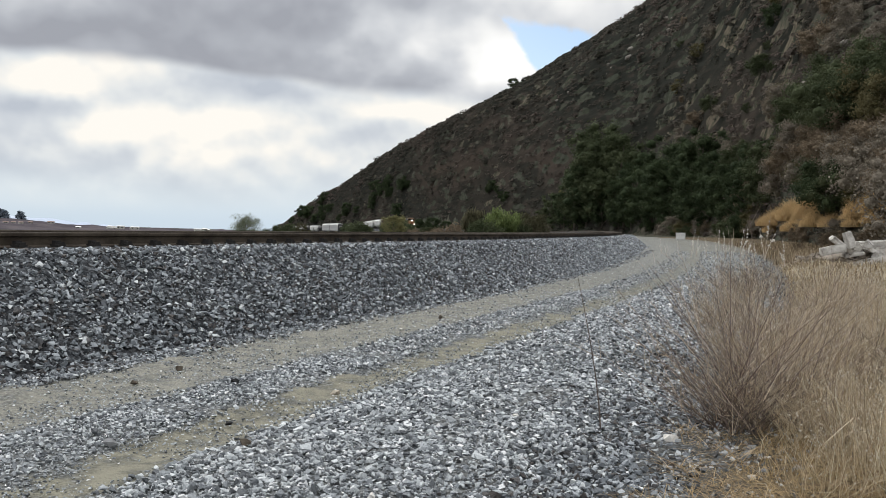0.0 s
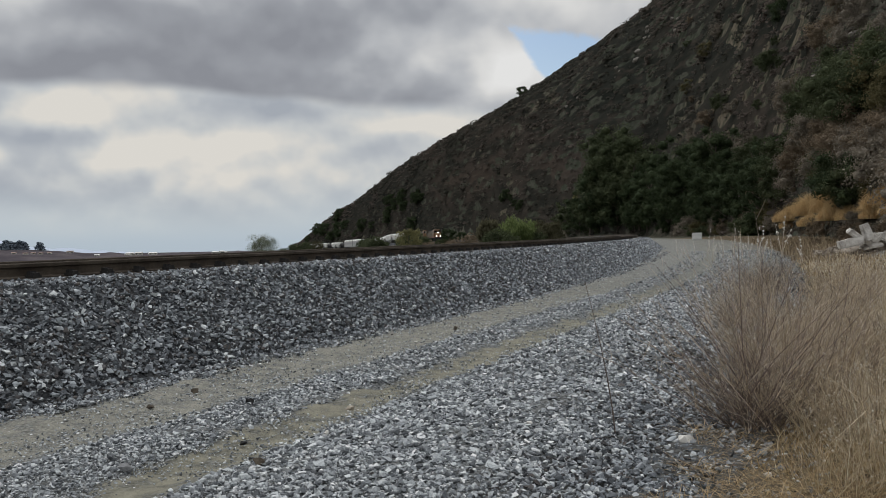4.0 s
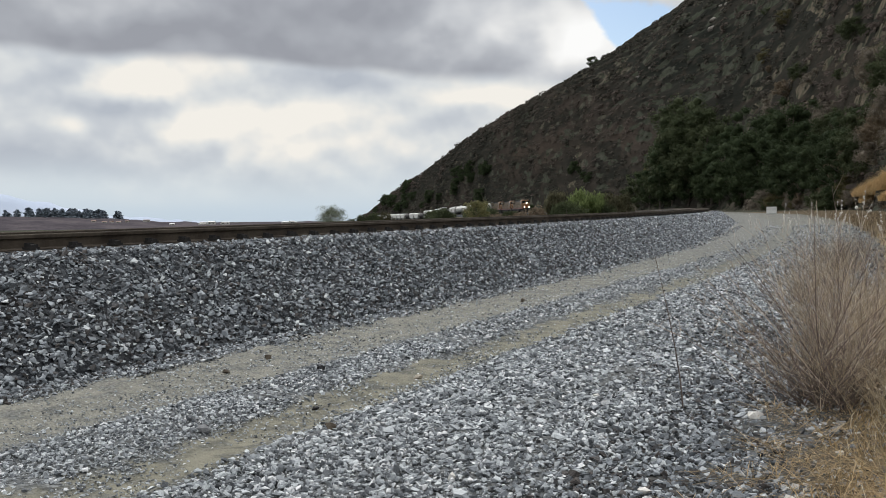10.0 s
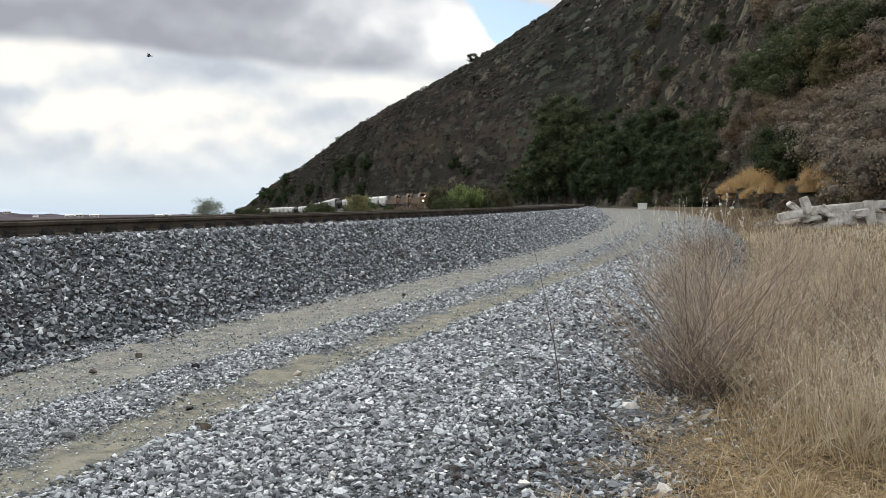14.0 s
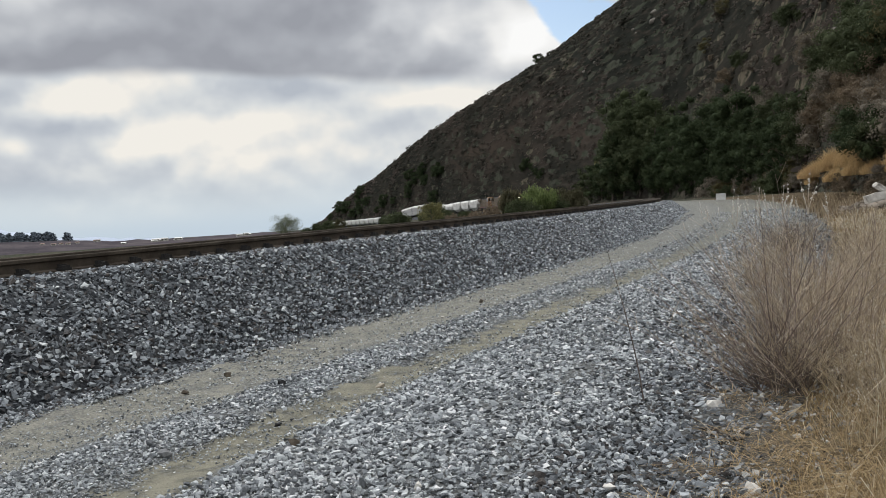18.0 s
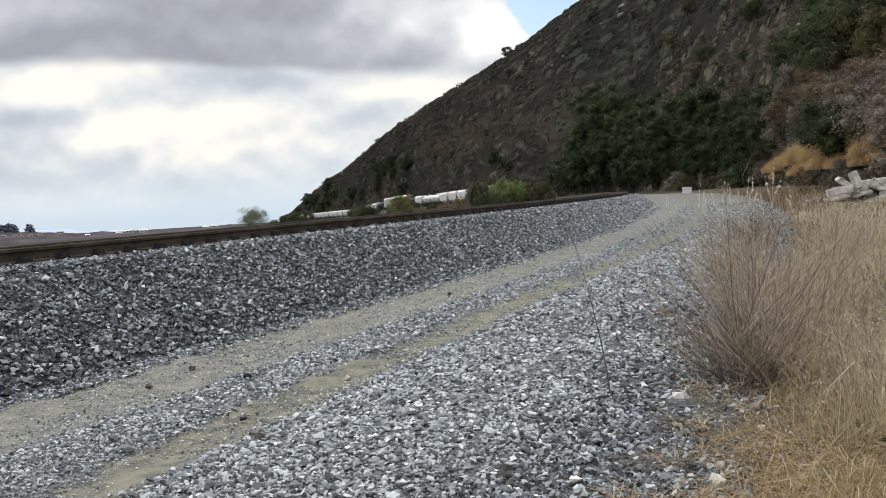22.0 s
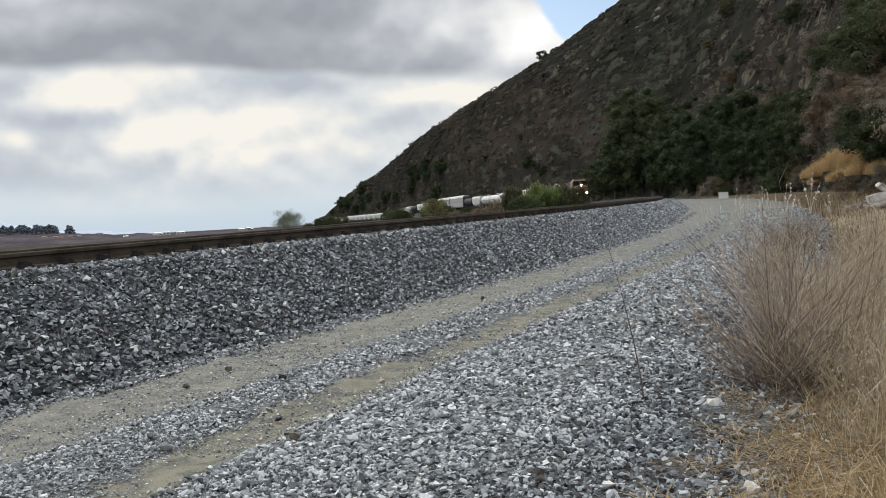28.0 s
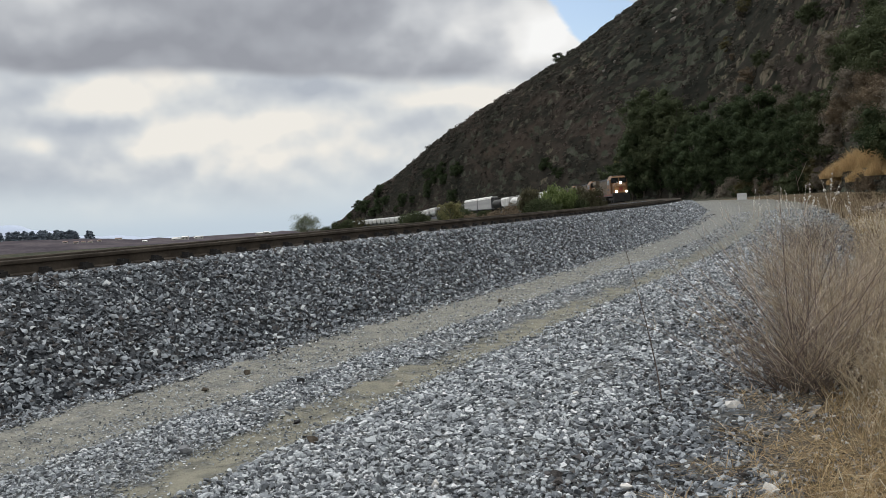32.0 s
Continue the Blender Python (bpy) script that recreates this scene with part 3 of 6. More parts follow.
M["gold"] = material("golden_grass", [(0.0, (0.19, 0.125, 0.062)), (1.0, (0.36, 0.26, 0.14))], 0.6, 0.85, island=[(0.0, (0.11, 0.075, 0.042)), (0.6, (0.39, 0.285, 0.15)), (1.0, (0.58, 0.46, 0.28))], sheer=0.25)
M["twig"] = material("grey_twigs", [(0.0, (0.30, 0.25, 0.205)), (1.0, (0.52, 0.45, 0.375))], 2.0, 0.85, island=[(0.0, (0.12, 0.095, 0.08)), (0.45, (0.42, 0.355, 0.295)), (1.0, (0.80, 0.73, 0.63))], sheer=0.3)
M["dark_stem"] = material("dark_dry_stem", [(0.0, (0.09, 0.07, 0.06)), (1.0, (0.20, 0.16, 0.135))], 4.0, 0.9)
M["tan_twig"] = material("tan_twigs", [(0.0, (0.38, 0.31, 0.22)), (1.0, (0.64, 0.54, 0.40))], 2.0, 0.85, island=[(0.0, (0.30, 0.235, 0.16)), (0.5, (0.58, 0.48, 0.345)), (1.0, (0.84, 0.75, 0.60))], sheer=0.35)
M["stem"] = material("purple_brown_stems", [(0.0, (0.176, 0.135, 0.121)), (1.0, (0.324, 0.257, 0.223))], 3.0, 0.85, island=[(0.0, (0.0945, 0.0702, 0.0648)), (0.6, (0.27, 0.209, 0.182)), (1.0, (0.594, 0.499, 0.419))])
M["seed"] = material("pale_seed_heads", [(0.0, (0.42, 0.37, 0.29)), (1.0, (0.72, 0.67, 0.57))], 5.0, 0.9, sheer=0.2)
M["bleached_straw"] = material("bleached_straw", [(0.0, (0.50, 0.43, 0.31)), (1.0, (0.70, 0.63, 0.49))], 1.0, 0.85, sheer=0.3)
M["woolly"] = material("woolly_heads", [(0.0, (0.55, 0.50, 0.42)), (1.0, (0.80, 0.76, 0.68))], 6.0, 0.95, sheer=0.2)
M["tan_frond"] = material("tan_fronds", [(0.0, (0.486, 0.3551, 0.18)), (1.0, (0.6912, 0.5194, 0.29))], 0.6, 0.85, island=[(0.0, (0.432, 0.3074, 0.155)), (1.0, (0.756, 0.5777, 0.33))], sheer=0.3)
M["bark"] = material("bark", [(0.0, (0.06, 0.05, 0.04)), (1.0, (0.16, 0.135, 0.11))], 3.0, 0.9, 0.5, 12)


def leaf_mat(name, a, b, c, scale=0.25):
    return material(name, [(0.0, a), (0.5, b), (1.0, c)], scale, 0.85, 0.9, 5.0, island=[(0.0, a), (0.5, b), (1.0, c)], isle=0.26, sheer=0.25, spec=0.1, deep=0.25)


M["chaparral"] = material("chaparral", [(0.0, (0.0394, 0.0439, 0.0371)), (0.35, (0.0676, 0.0664, 0.0546)), (0.6, (0.0967, 0.085, 0.0731)), (0.8, (0.122, 0.0991, 0.0877)), (1.0, (0.164, 0.14, 0.122))], 0.022, 0.9, fine=0.3, sheer=0.5, spec=0.0, isle=0.12,
                          island=[(0.0, (0.0393, 0.044, 0.034)), (0.5, (0.0813, 0.0774, 0.0624)), (1.0, (0.138, 0.121, 0.104))])
M["dark_green"] = leaf_mat("dark_green_leaves", (0.027, 0.039, 0.020), (0.05, 0.070, 0.034), (0.088, 0.112, 0.056))
M["mid_green"] = leaf_mat("grey_green_leaves", (0.03956, 0.0512, 0.02705), (0.07714, 0.09467, 0.0483), (0.1236, 0.14, 0.07728))
M["pale_green"] = leaf_mat("pale_green_leaves", (0.105, 0.119, 0.0748), (0.189, 0.209, 0.133), (0.294, 0.317, 0.211))
def canopy_material():
    """Closed scrub: brown and olive drifts, darker single shrubs, fine leafy grain."""
    m = bpy.data.materials.new("scrub_cover")
    m.use_nodes = True
    k = Nodes(m.node_tree)
    p = k.add("ShaderNodeBsdfPrincipled")
    m2 = k.add("ShaderNodeMapping")
    k.put(m2, "Vector", k.add("ShaderNodeTexCoord").outputs["Object"]), k.put(m2, "Scale", (1.0, 0.25, 1.0))
    co = m2.outputs[0]
    drift, clump, small, grain = k.noise(co, 0.016, 4.0), k.noise(co, 0.11, 4.0, 0.6), k.noise(co, 0.42, 3.0, 0.6), k.noise(co, 2.4, 4.0, 0.7)
    col = k.ramp(k.smooth(drift, 0.32, 0.68), [(0.0, (0.0279, 0.0296, 0.0255)), (0.45, (0.0387, 0.0355, 0.0299)), (0.75, (0.0542, 0.0444, 0.0374)), (1.0, (0.0712, 0.0562, 0.0449))])
    col = k.mix(k.smooth(clump, 0.46, 0.60, 0.0, 0.75), col, (0.0178, 0.02, 0.0172))
    col = k.mix(k.smooth(small, 0.50, 0.68, 0.0, 0.55), col, (0.0635, 0.0518, 0.0419))
    col = k.mix(k.smooth(grain, 0.42, 0.70, 0.0, 0.45), col, (0.0232, 0.023, 0.0194))
    k.put(p, "Base Color", col), k.put(p, "Roughness", 1.0), k.put(p, "Specular IOR Level", 0.0)
    bp = k.add("ShaderNodeBump")
    k.put(bp, "Height", k.math("ADD", k.math("MULTIPLY", small, 0.6), k.math("MULTIPLY", grain, 0.3))), k.put(bp, "Strength", 0.8), k.put(bp, "Distance", 0.6)
    k.t.links.new(bp.outputs[0], p.inputs["Normal"])
    k.t.links.new(p.outputs[0], k.add("ShaderNodeOutputMaterial").inputs[0])
    return m


M["canopy"] = canopy_material()
# yellow-green leaves; on the far-track tree, passing sunlight mixed into the colour
M["yellow_sunlit_leaf"] = leaf_mat("yellowing_tree_leaves", (0.11, 0.108, 0.05), (0.24, 0.228, 0.105), (0.40, 0.37, 0.18))
M["willow"] = material("willow_sprays", [(0.0, (0.09, 0.125, 0.045)), (1.0, (0.20, 0.255, 0.10))], 0.5, 0.8, island=[(0.0, (0.08, 0.11, 0.04)), (0.6, (0.19, 0.24, 0.09)), (1.0, (0.32, 0.37, 0.16))], sheer=0.45, spec=0.1)
M["dull_willow"] = material("dull_sprays", [(0.0, (0.075, 0.075, 0.042)), (1.0, (0.15, 0.145, 0.085))], 0.5, 0.85, island=[(0.0, (0.06, 0.058, 0.035)), (1.0, (0.19, 0.175, 0.11))], sheer=0.4, spec=0.1)
M["olive"] = leaf_mat("yellowing_leaves", (0.07, 0.063, 0.03), (0.13, 0.115, 0.058), (0.20, 0.175, 0.09))
M["olive_brown"] = leaf_mat("brown_green_leaves", (0.055, 0.052, 0.03), (0.10, 0.095, 0.055), (0.155, 0.145, 0.085))
M["brown_leaf"] = leaf_mat("brown_leaves", (0.12, 0.0949, 0.0685), (0.212, 0.166, 0.117), (0.312, 0.245, 0.171))
M["grey_leaf"] = leaf_mat("grey_brush", (0.12, 0.105, 0.0836), (0.221, 0.193, 0.155), (0.334, 0.296, 0.234))


def tube(path, radii, sides=5):
    """A tapered tube along a path."""
    path, radii = np.asarray(path, float), np.asarray(radii, float)
    d = np.gradient(path, axis=0)
    d /= np.linalg.norm(d, axis=1)[:, None] + 1e-9
    ref = np.where(np.abs(d[:, 2:3]) > 0.9, np.array([[1.0, 0, 0]]), np.array([[0, 0, 1.0]]))
    u = np.cross(d, ref)
    u /= np.linalg.norm(u, axis=1)[:, None] + 1e-9
    w = np.cross(d, u)
    a = np.arange(sides) * 2 * math.pi / sides
    v = path[:, None] + radii[:, None, None] * (np.cos(a)[None, :, None] * u[:, None] + np.sin(a)[None, :, None] * w[:, None])
    return v.reshape(-1, 3), grid_faces(len(path), sides, True)


LEAF = (np.array([(-0.5, 0, 0), (0, -0.22, 0.06), (0.5, 0, 0), (0, 0.22, 0.06)]), np.array([(0, 1, 2, 3)]))


def blades(rng, place, height, width, lean):
    """Bent grass blades, one strip each."""
    n = len(place)
    a, b2 = rng.uniform(0, 2 * math.pi, n), rng.uniform(0, 2 * math.pi, n)
    side = np.stack([np.cos(a), np.sin(a), np.zeros(n)], -1) * width[:, None] / 2
    bend = np.stack([np.cos(b2), np.sin(b2), np.zeros(n)], -1) * (height * lean)[:, None]
    up = np.array([0, 0, 1.0])
    mid = place + up * (height * 0.55)[:, None] + bend * 0.3
    top = place + up * (height * np.clip(1 - lean * 0.5, 0.2, 1))[:, None] + bend
    v = np.stack([place - side, place + side, mid - side * 0.8, mid + side * 0.8, top - side * 0.2, top + side * 0.2], 1)
    f = np.array([(0, 1, 3, 2), (2, 3, 5, 4)])[None] + (np.arange(n) * 6)[:, None, None]
    return v.reshape(-1, 3), f.reshape(-1, 4)


def facing(rng, d, loose=0.4):
    """Turns whose third axis points along d, more or less."""
    z = d + rng.normal(0, loose, d.shape)
    z /= np.linalg.norm(z, axis=1)[:, None] + 1e-9
    x = np.cross(z, rng.normal(0, 1, d.shape))
    x /= np.linalg.norm(x, axis=1)[:, None] + 1e-9
    return np.stack([x, np.cross(z, x), z], -1)


def leaves(rng, centres, spread, per, size, wide=1.5):
    """Leaf sprays in rounded clumps round centres."""
    n = len(centres) * per
    d = rng.normal(0, 1, (n, 3))
    d /= np.linalg.norm(d, axis=1)[:, None]
    p = np.repeat(centres, per, 0) + d * np.repeat(spread, per)[:, None] * rng.uniform(0.45, 1.15, n)[:, None] * np.array([1, 1, 0.78])
    sz = size * rng.uniform(0.6, 1.4, n)
    return scatter(LEAF[0], LEAF[1], p, np.stack([sz, sz * wide, sz], -1), facing(rng, d, 0.55))


def shells(rng, centres, spread, part_of=0.8):
    """Rounded uneven masses inside the clumps."""
    v = np.array([(math.cos(e) * math.cos(a), math.cos(e) * math.sin(a), math.sin(e)) for e in (-1.4, -0.45, 0.5, 1.35) for a in np.arange(6) * math.pi / 3])
    f = grid_faces(4, 6, True)
    out = []
    for c, s in zip(centres, spread):
        q = v * (1 + rng.uniform(-0.16, 0.16, (len(v), 1))) * s * part_of * np.array([1, 1, 0.78])
        out.append((q + c, f))
    return merge(out)


def tree(label, height, width, mat, seed, leaf=0.5, clumps=60, per=26, trunk=0.3, low=0.12, category="tree", mass=0.0):
    """A tapered trunk with limbs, and a crown of leaf sprays with gaps."""
    rng = np.random.default_rng(seed)
    root = tagged(new("tree" if category == "tree" else "shrub"), label, category)
    lean = rng.normal(0, 0.05, 2) * height
    h = np.linspace(0, 1, 6)
    path = np.stack([lean[0] * h ** 2 + rng.normal(0, 0.02, 6) * height * 0.3, lean[1] * h ** 2, -0.3 + h * height * 0.8], -1)
    wood = [tube(path, trunk * (1 - 0.85 * h), 7)]
    tips = []
    for i in range(11):
        a, q = rng.uniform(0, 2 * math.pi), rng.uniform(low + 0.08, 0.85)
        st = np.array([np.interp(q, h, path[:, j]) for j in range(3)])
        ln = width * 0.5 * rng.uniform(0.6, 1.0) * (1.15 - 0.5 * q)
        g = np.linspace(0, 1, 4)[:, None]
        end = st + np.array([math.cos(a) * ln, math.sin(a) * ln, ln * rng.uniform(0.2, 0.8)])
        wood.append(tube(st + (end - st) * g + np.array([0, 0, 0.12 * ln]) * (g * (1 - g) * 4), trunk * 0.4 * (1 - q * 0.6) * (1 - 0.85 * g[:, 0]), 5))
        tips.append(end)
    mesh_object("trunk", *merge(wood), M["bark"], root, True)
    c = rng.normal(0, 1, (clumps, 3))
    c /= np.linalg.norm(c, axis=1)[:, None]
    c *= (rng.uniform(0.35, 1, clumps) ** 0.6)[:, None]
    zc = (low + 1) / 2 * height
    c = c * np.array([width / 2, width / 2, (1 - low) / 2 * height]) * rng.uniform(0.8, 1.1, (clumps, 1)) + np.array([lean[0] * 0.5, lean[1] * 0.5, zc])
    c = np.concatenate([c, np.array(tips)])
    sp = rng.uniform(0.10, 0.20, len(c)) * max(width, height * 0.6)
    mesh_object("crown", *merge([leaves(rng, c, sp, per, leaf)] + ([shells(rng, c, sp, mass)] if mass else [])), mat, root, True)
    return root


def stand(ob, x, y, size=1.0, turn=0.0, sink=0.0):
    """Sets a plant on the ground."""
    z = float(ground_z(np.array([x]), np.array([y]))[0]) - sink
    ob.matrix_basis = Matrix.LocRotScale((x, y, z), Euler((0, 0, turn)), (size, size, size))
    return ob


def settle(u, e, least=40.0, span=160):
    """The nearest distance, along a bearing of tangent u, at which the slope has risen to e."""
    d = np.arange(least, least + span, 1.0)
    z = ground_z(u * d, d)
    ok = np.nonzero((z - EYE) / d >= e)[0]
    return float(d[ok[0]]) if len(ok) else float(d[-1])


def again(ob, x, y, size, turn, sink=0.0):
    c = copy_thing(ob, Matrix.Identity(4))
    return stand(c, x, y, size, turn, sink)


# chaparral over the whole hillside
def billow(x, y, z, scale, seed):
    """Puffed heights: round crowns with creases between them, 0 to 1."""
    n = np.abs(np.vectorize(lambda a, b, c: noise.noise(Vector((a, b, c + seed))))(np.asarray(x) / scale, np.asarray(y) * 0.3 / scale, np.asarray(z) / scale))
    return 1.0 - np.clip(n * 2.1, 0, 1)


def scrub_canopy():
    """The closed, lumpy cover of low shrubs on the slope."""
    az, p = np.arange(-5.0, 41.5, 0.15), np.linspace(0.0, 1.015, 215)
    aa, pp = np.meshgrid(az, p)
    foot, crest = np.interp(aa, HILL[:, 0], HILL[:, 1]), np.interp(aa, HILL[:, 0], HILL[:, 2])
    r = foot + pp * (crest - foot)
    x, y = (r * np.sin(np.radians(aa))).ravel(), (r * np.cos(np.radians(aa))).ravel()
    s, n = along(x, y)
    z = ground_z(x, y)
    size = np.interp(r.ravel(), [60, 250, 900], [0.7, 1.0, 1.7])
    w = wobble(x, y, 30.0, 4.0)
    h = size * (1.25 * billow(x, y, z, 4.6, 1.0) * (1 + 0.7 * np.clip(w, -0.8, 1.0)) + 0.55 * billow(x, y, z, 2.0, 5.0)) - 0.75
    low = np.clip(pp.ravel() * 40, 0, 1) * np.clip((np.where(s > 500, 60.0, n) - 14) / 10, 0, 1)
    z = z + h * low - 0.6 * (1 - low)
    ob = mesh_object("scrub_canopy", np.stack([x, y, z], -1), grid_faces(len(p), len(az))[:, ::-1], M["canopy"], None, True)
    return tagged(ob, "low dark olive and brown chaparral closing over the slope", "scrub", kind="stuff")


def hillside():
    rng = np.random.default_rng(11)
    k = 15000
    az = rng.uniform(-5.1, 38, k)
    foot, crest = np.interp(az, HILL[:, 0], HILL[:, 1]), np.interp(az, HILL[:, 0], HILL[:, 2])
    r = foot + rng.uniform(0.0, 1.01, k) * (crest - foot)
    ok = rng.uniform(0, 1, k) < (crest - foot) * np.maximum(r, 260) / 84000
    az, r = az[ok], r[ok]
    x, y = r * np.sin(np.radians(az)), r * np.cos(np.radians(az))
    w = wobble(x, y, 22.0, 4.0)
    sz = rng.uniform(0.5, 1.25, len(x)) * (1.0 + 0.5 * np.clip(w, -0.6, 1.0)) * np.where(rng.uniform(0, 1, len(x)) < 0.06, 1.8, 1.0) * np.interp(r, [60, 200, 450, 800], [0.7, 0.95, 1.1, 1.5])
    s, n = along(x, y)
    ok = (sz > 0.4) & ((n > 9) | (s > 700))
    x, y, sz, r = x[ok], y[ok], sz[ok], r[ok]
    z = ground_z(x, y)
    done = []
    for i in range(10):
        # rounded shrub: a lumpy mound of leaf sprays that lie on its surface
        count = 22
        c = rng.normal(0, 1, (count, 3))
        c /= np.linalg.norm(c, axis=1)[:, None]
        c[:, 2] = np.abs(c[:, 2])
        bv, bf = scatter(LEAF[0] * np.array([1, 1.8, 1]), LEAF[1], c * rng.uniform(0.7, 1.05, (count, 1)) * np.array([1, 1, 0.8]), np.full((count, 3), 0.56) * rng.uniform(0.6, 1.3, (count, 1)), facing(rng, c + np.array([0, 0, 0.35]), 0.3))
        q = np.arange(len(x)) % 10 == i
        m = int(q.sum())
        a = rng.uniform(0, 6.28, m)
        o, l = np.zeros(m), np.ones(m)
        rot = np.stack([np.cos(a), -np.sin(a), o, np.sin(a), np.cos(a), o, o, o, l], -1).reshape(m, 3, 3)
        done.append(scatter(bv, bf, np.stack([x[q], y[q], z[q] + 0.1], -1), sz[q][:, None] * np.array([1.3, 1.3, 1.1]), rot))
    ob = mesh_object("chaparral", *merge(done), M["chaparral"], None, True)
    tagged(ob, "dark olive and brown chaparral shrubs scattered over the hillside", "scrub", kind="stuff")
    return len(x)


scrub_canopy()
hillside()


def frond_bush(label, height, width, mat, seed, count=3200, wide=0.07):
    """A feathery bush: many stems from one root, each ending in a plume of upright sprays."""
    rng = np.random.default_rng(seed)
    root = tagged(new("feathery_bush"), label, "bush")
    heads, stems = [], []
    g = np.linspace(0, 1, 4)[:, None]
    for i in range(26):
        a, q = rng.uniform(0, 2 * math.pi), rng.uniform(0, 1) ** 0.55
        tip = np.array([math.cos(a) * q * width * 0.46, math.sin(a) * q * width * 0.46, height * (0.78 - 0.42 * q * q) * rng.uniform(0.75, 1.0)])
        stems.append(tube(np.array([0, 0, -0.2]) + (tip + np.array([0, 0, 0.2])) * g ** np.array([[1.2, 1.2, 0.9]]), 0.05 * (1 - 0.8 * g[:, 0]), 4))
        heads.append(tip)
    mesh_object("stems", *merge(stems), M["bark"], root)
    heads = np.array(heads)
    pick = rng.integers(0, len(heads), count)
    low = rng.uniform(0.35, 1.05, (count, 1))
    p = heads[pick] * low + rng.normal(0, 0.06, (count, 3)) * np.array([width, width, height * 0.6])
    p[:, 2] = np.clip(p[:, 2], 0.0, None)
    h = rng.uniform(0.05, 0.13, count) * height
    mesh_object("sprays", *blades(rng, p, h, wide * rng.uniform(0.6, 1.5, count), rng.uniform(0.2, 1.1, count)), M[mat], root)
    return root


def top_at(ob, u, d, top, height, turn=0.0):
    """Stands a plant of the given height at a bearing so that its top rises to the slope named."""
    z = float(ground_z([u * d], [d])[0])
    return stand(ob, u * d, d, (EYE + top * d - z) / height, turn, 0.1)


def big_plants():
    rng = np.random.default_rng(21)

    def polar(u, d):
        return u * d, d
    dark = [tree("tall dark green tree in the grove under the hill", 16, 10, M["dark_green"], 31 + i, 0.36, 46, 120, 0.35, 0.02, mass=0.55) for i in range(3)]
    mid = [tree("grey-green tree at the edge of the grove", 13, 7, M["mid_green"], 41 + i, 0.30, 40, 105, 0.25, 0.02, mass=0.5) for i in range(2)]
    for o in dark + mid:
        tagged(o, group="grove under the hill")
    spots = [(0.208, 0.035, 1), (0.222, 0.055, 1), (0.236, 0.06, 0), (0.248, 0.085, 1), (0.262, 0.10, 0), (0.273, 0.122, 1), (0.287, 0.138, 3), (0.298, 0.128, 1), (0.306, 0.085, 0), (0.32, 0.105, 0), (0.333, 0.088, 0), (0.345, 0.115, 0), (0.358, 0.10, 0), (0.37, 0.125, 0),
             (0.383, 0.105, 0), (0.395, 0.128, 0), (0.408, 0.11, 0), (0.42, 0.125, 0), (0.432, 0.095, 0), (0.315, 0.06, 0), (0.34, 0.06, 0), (0.365, 0.065, 0), (0.39, 0.07, 0), (0.28, 0.07, 0), (0.258, 0.05, 0), (0.30, 0.05, 0), (0.445, 0.11, 0), (0.46, 0.125, 0), (0.43, 0.06, 3), (0.405, 0.05, 0), (0.475, 0.135, 3), (0.264, 0.135, 3), (0.278, 0.105, 3), (0.258, 0.075, 3), (0.40, 0.135, 0)]
    used = set()
    for i, (u, top, kind) in enumerate(spots):
        src, tall = (dark[i % 3], 15.5) if kind == 0 else (mid[i % 2], 12.5)
        d = settle(u, 0.008 + max(0.0, top - 0.09) * 0.5, float(np.interp(u, [0.31, 0.36, 0.42, 0.48], [163, 150, 118, 95])))
        x, y = polar(u, d)
        sz = (EYE + top * d - float(ground_z([x], [y])[0])) / tall
        if src.name in used:
            again(src, x, y, sz, rng.uniform(0, 6), 0.3)
        else:
            used.add(src.name)
            stand(src, x, y, sz, rng.uniform(0, 6), 0.3)
    tip = tree("tall grey-green tree rising over the grove", 15, 7.5, M["mid_green"], 47, 0.30, 42, 105, 0.25, 0.02, mass=0.5)
    d = settle(0.275, 0.03, 163.0)
    stand(tip, 0.275 * d, d, (EYE + 0.132 * d - float(ground_z([0.275 * d], [d])[0])) / 14.5, 0.0, 0.3)
    crest = tree("small dark oak on the ridge line", 5.5, 6.0, M["dark_green"], 68, 0.55, 40, 30, 0.2, 0.1)
    stand(crest, 0.1725 * 442, 442, 0.95, 0.5)
    for u, d, sz in ((0.0385, 560, 2.0), (0.046, 565, 1.7), (0.031, 560, 1.4), (0.10, 420, 0.9), (-0.012, 690, 1.3), (-0.03, 760, 1.6), (-0.045, 800, 1.7), (-0.055, 840, 1.6), (-0.062, 870, 1.5), (0.085, 420, 1.2), (0.125, 350, 0.8), (0.15, 330, 0.9), (0.07, 470, 1.2), (0.5, 160, 0.9), (0.47, 190, 1.0), (0.55, 140, 0.7)):
        again(crest, u * d, d, sz, rng.uniform(0, 6), 0.3)
    pale = tree("small pale yellow-green tree beside the grove", 7, 5, M["yellow_sunlit_leaf"], 61, 0.3, 34, 60, 0.14, 0.1)
    d = settle(0.417, 0.066, 95.0)
    stand(pale, 0.417 * d, d, 0.5, 0.5)
    d = settle(0.232, 0.062, 150.0)
    again(pale, 0.232 * d, d, 0.55, 2.0)
    # willow and brush inside the curve
    top_at(frond_bush("bright green feathery willow bush beside the track", 6.0, 6.2, "willow", 62, 8000), 0.166, 118, 0.042, 5.9)
    top_at(frond_bush("brown-green feathery half-bare bush beside the willow", 6.0, 3.4, "dull_willow", 69, 5200), 0.134, 121, 0.046, 5.9)
    top_at(frond_bush("dull green feathery bush behind the willow", 5.0, 5.0, "dull_willow", 70, 4600), 0.192, 123, 0.030, 4.9)
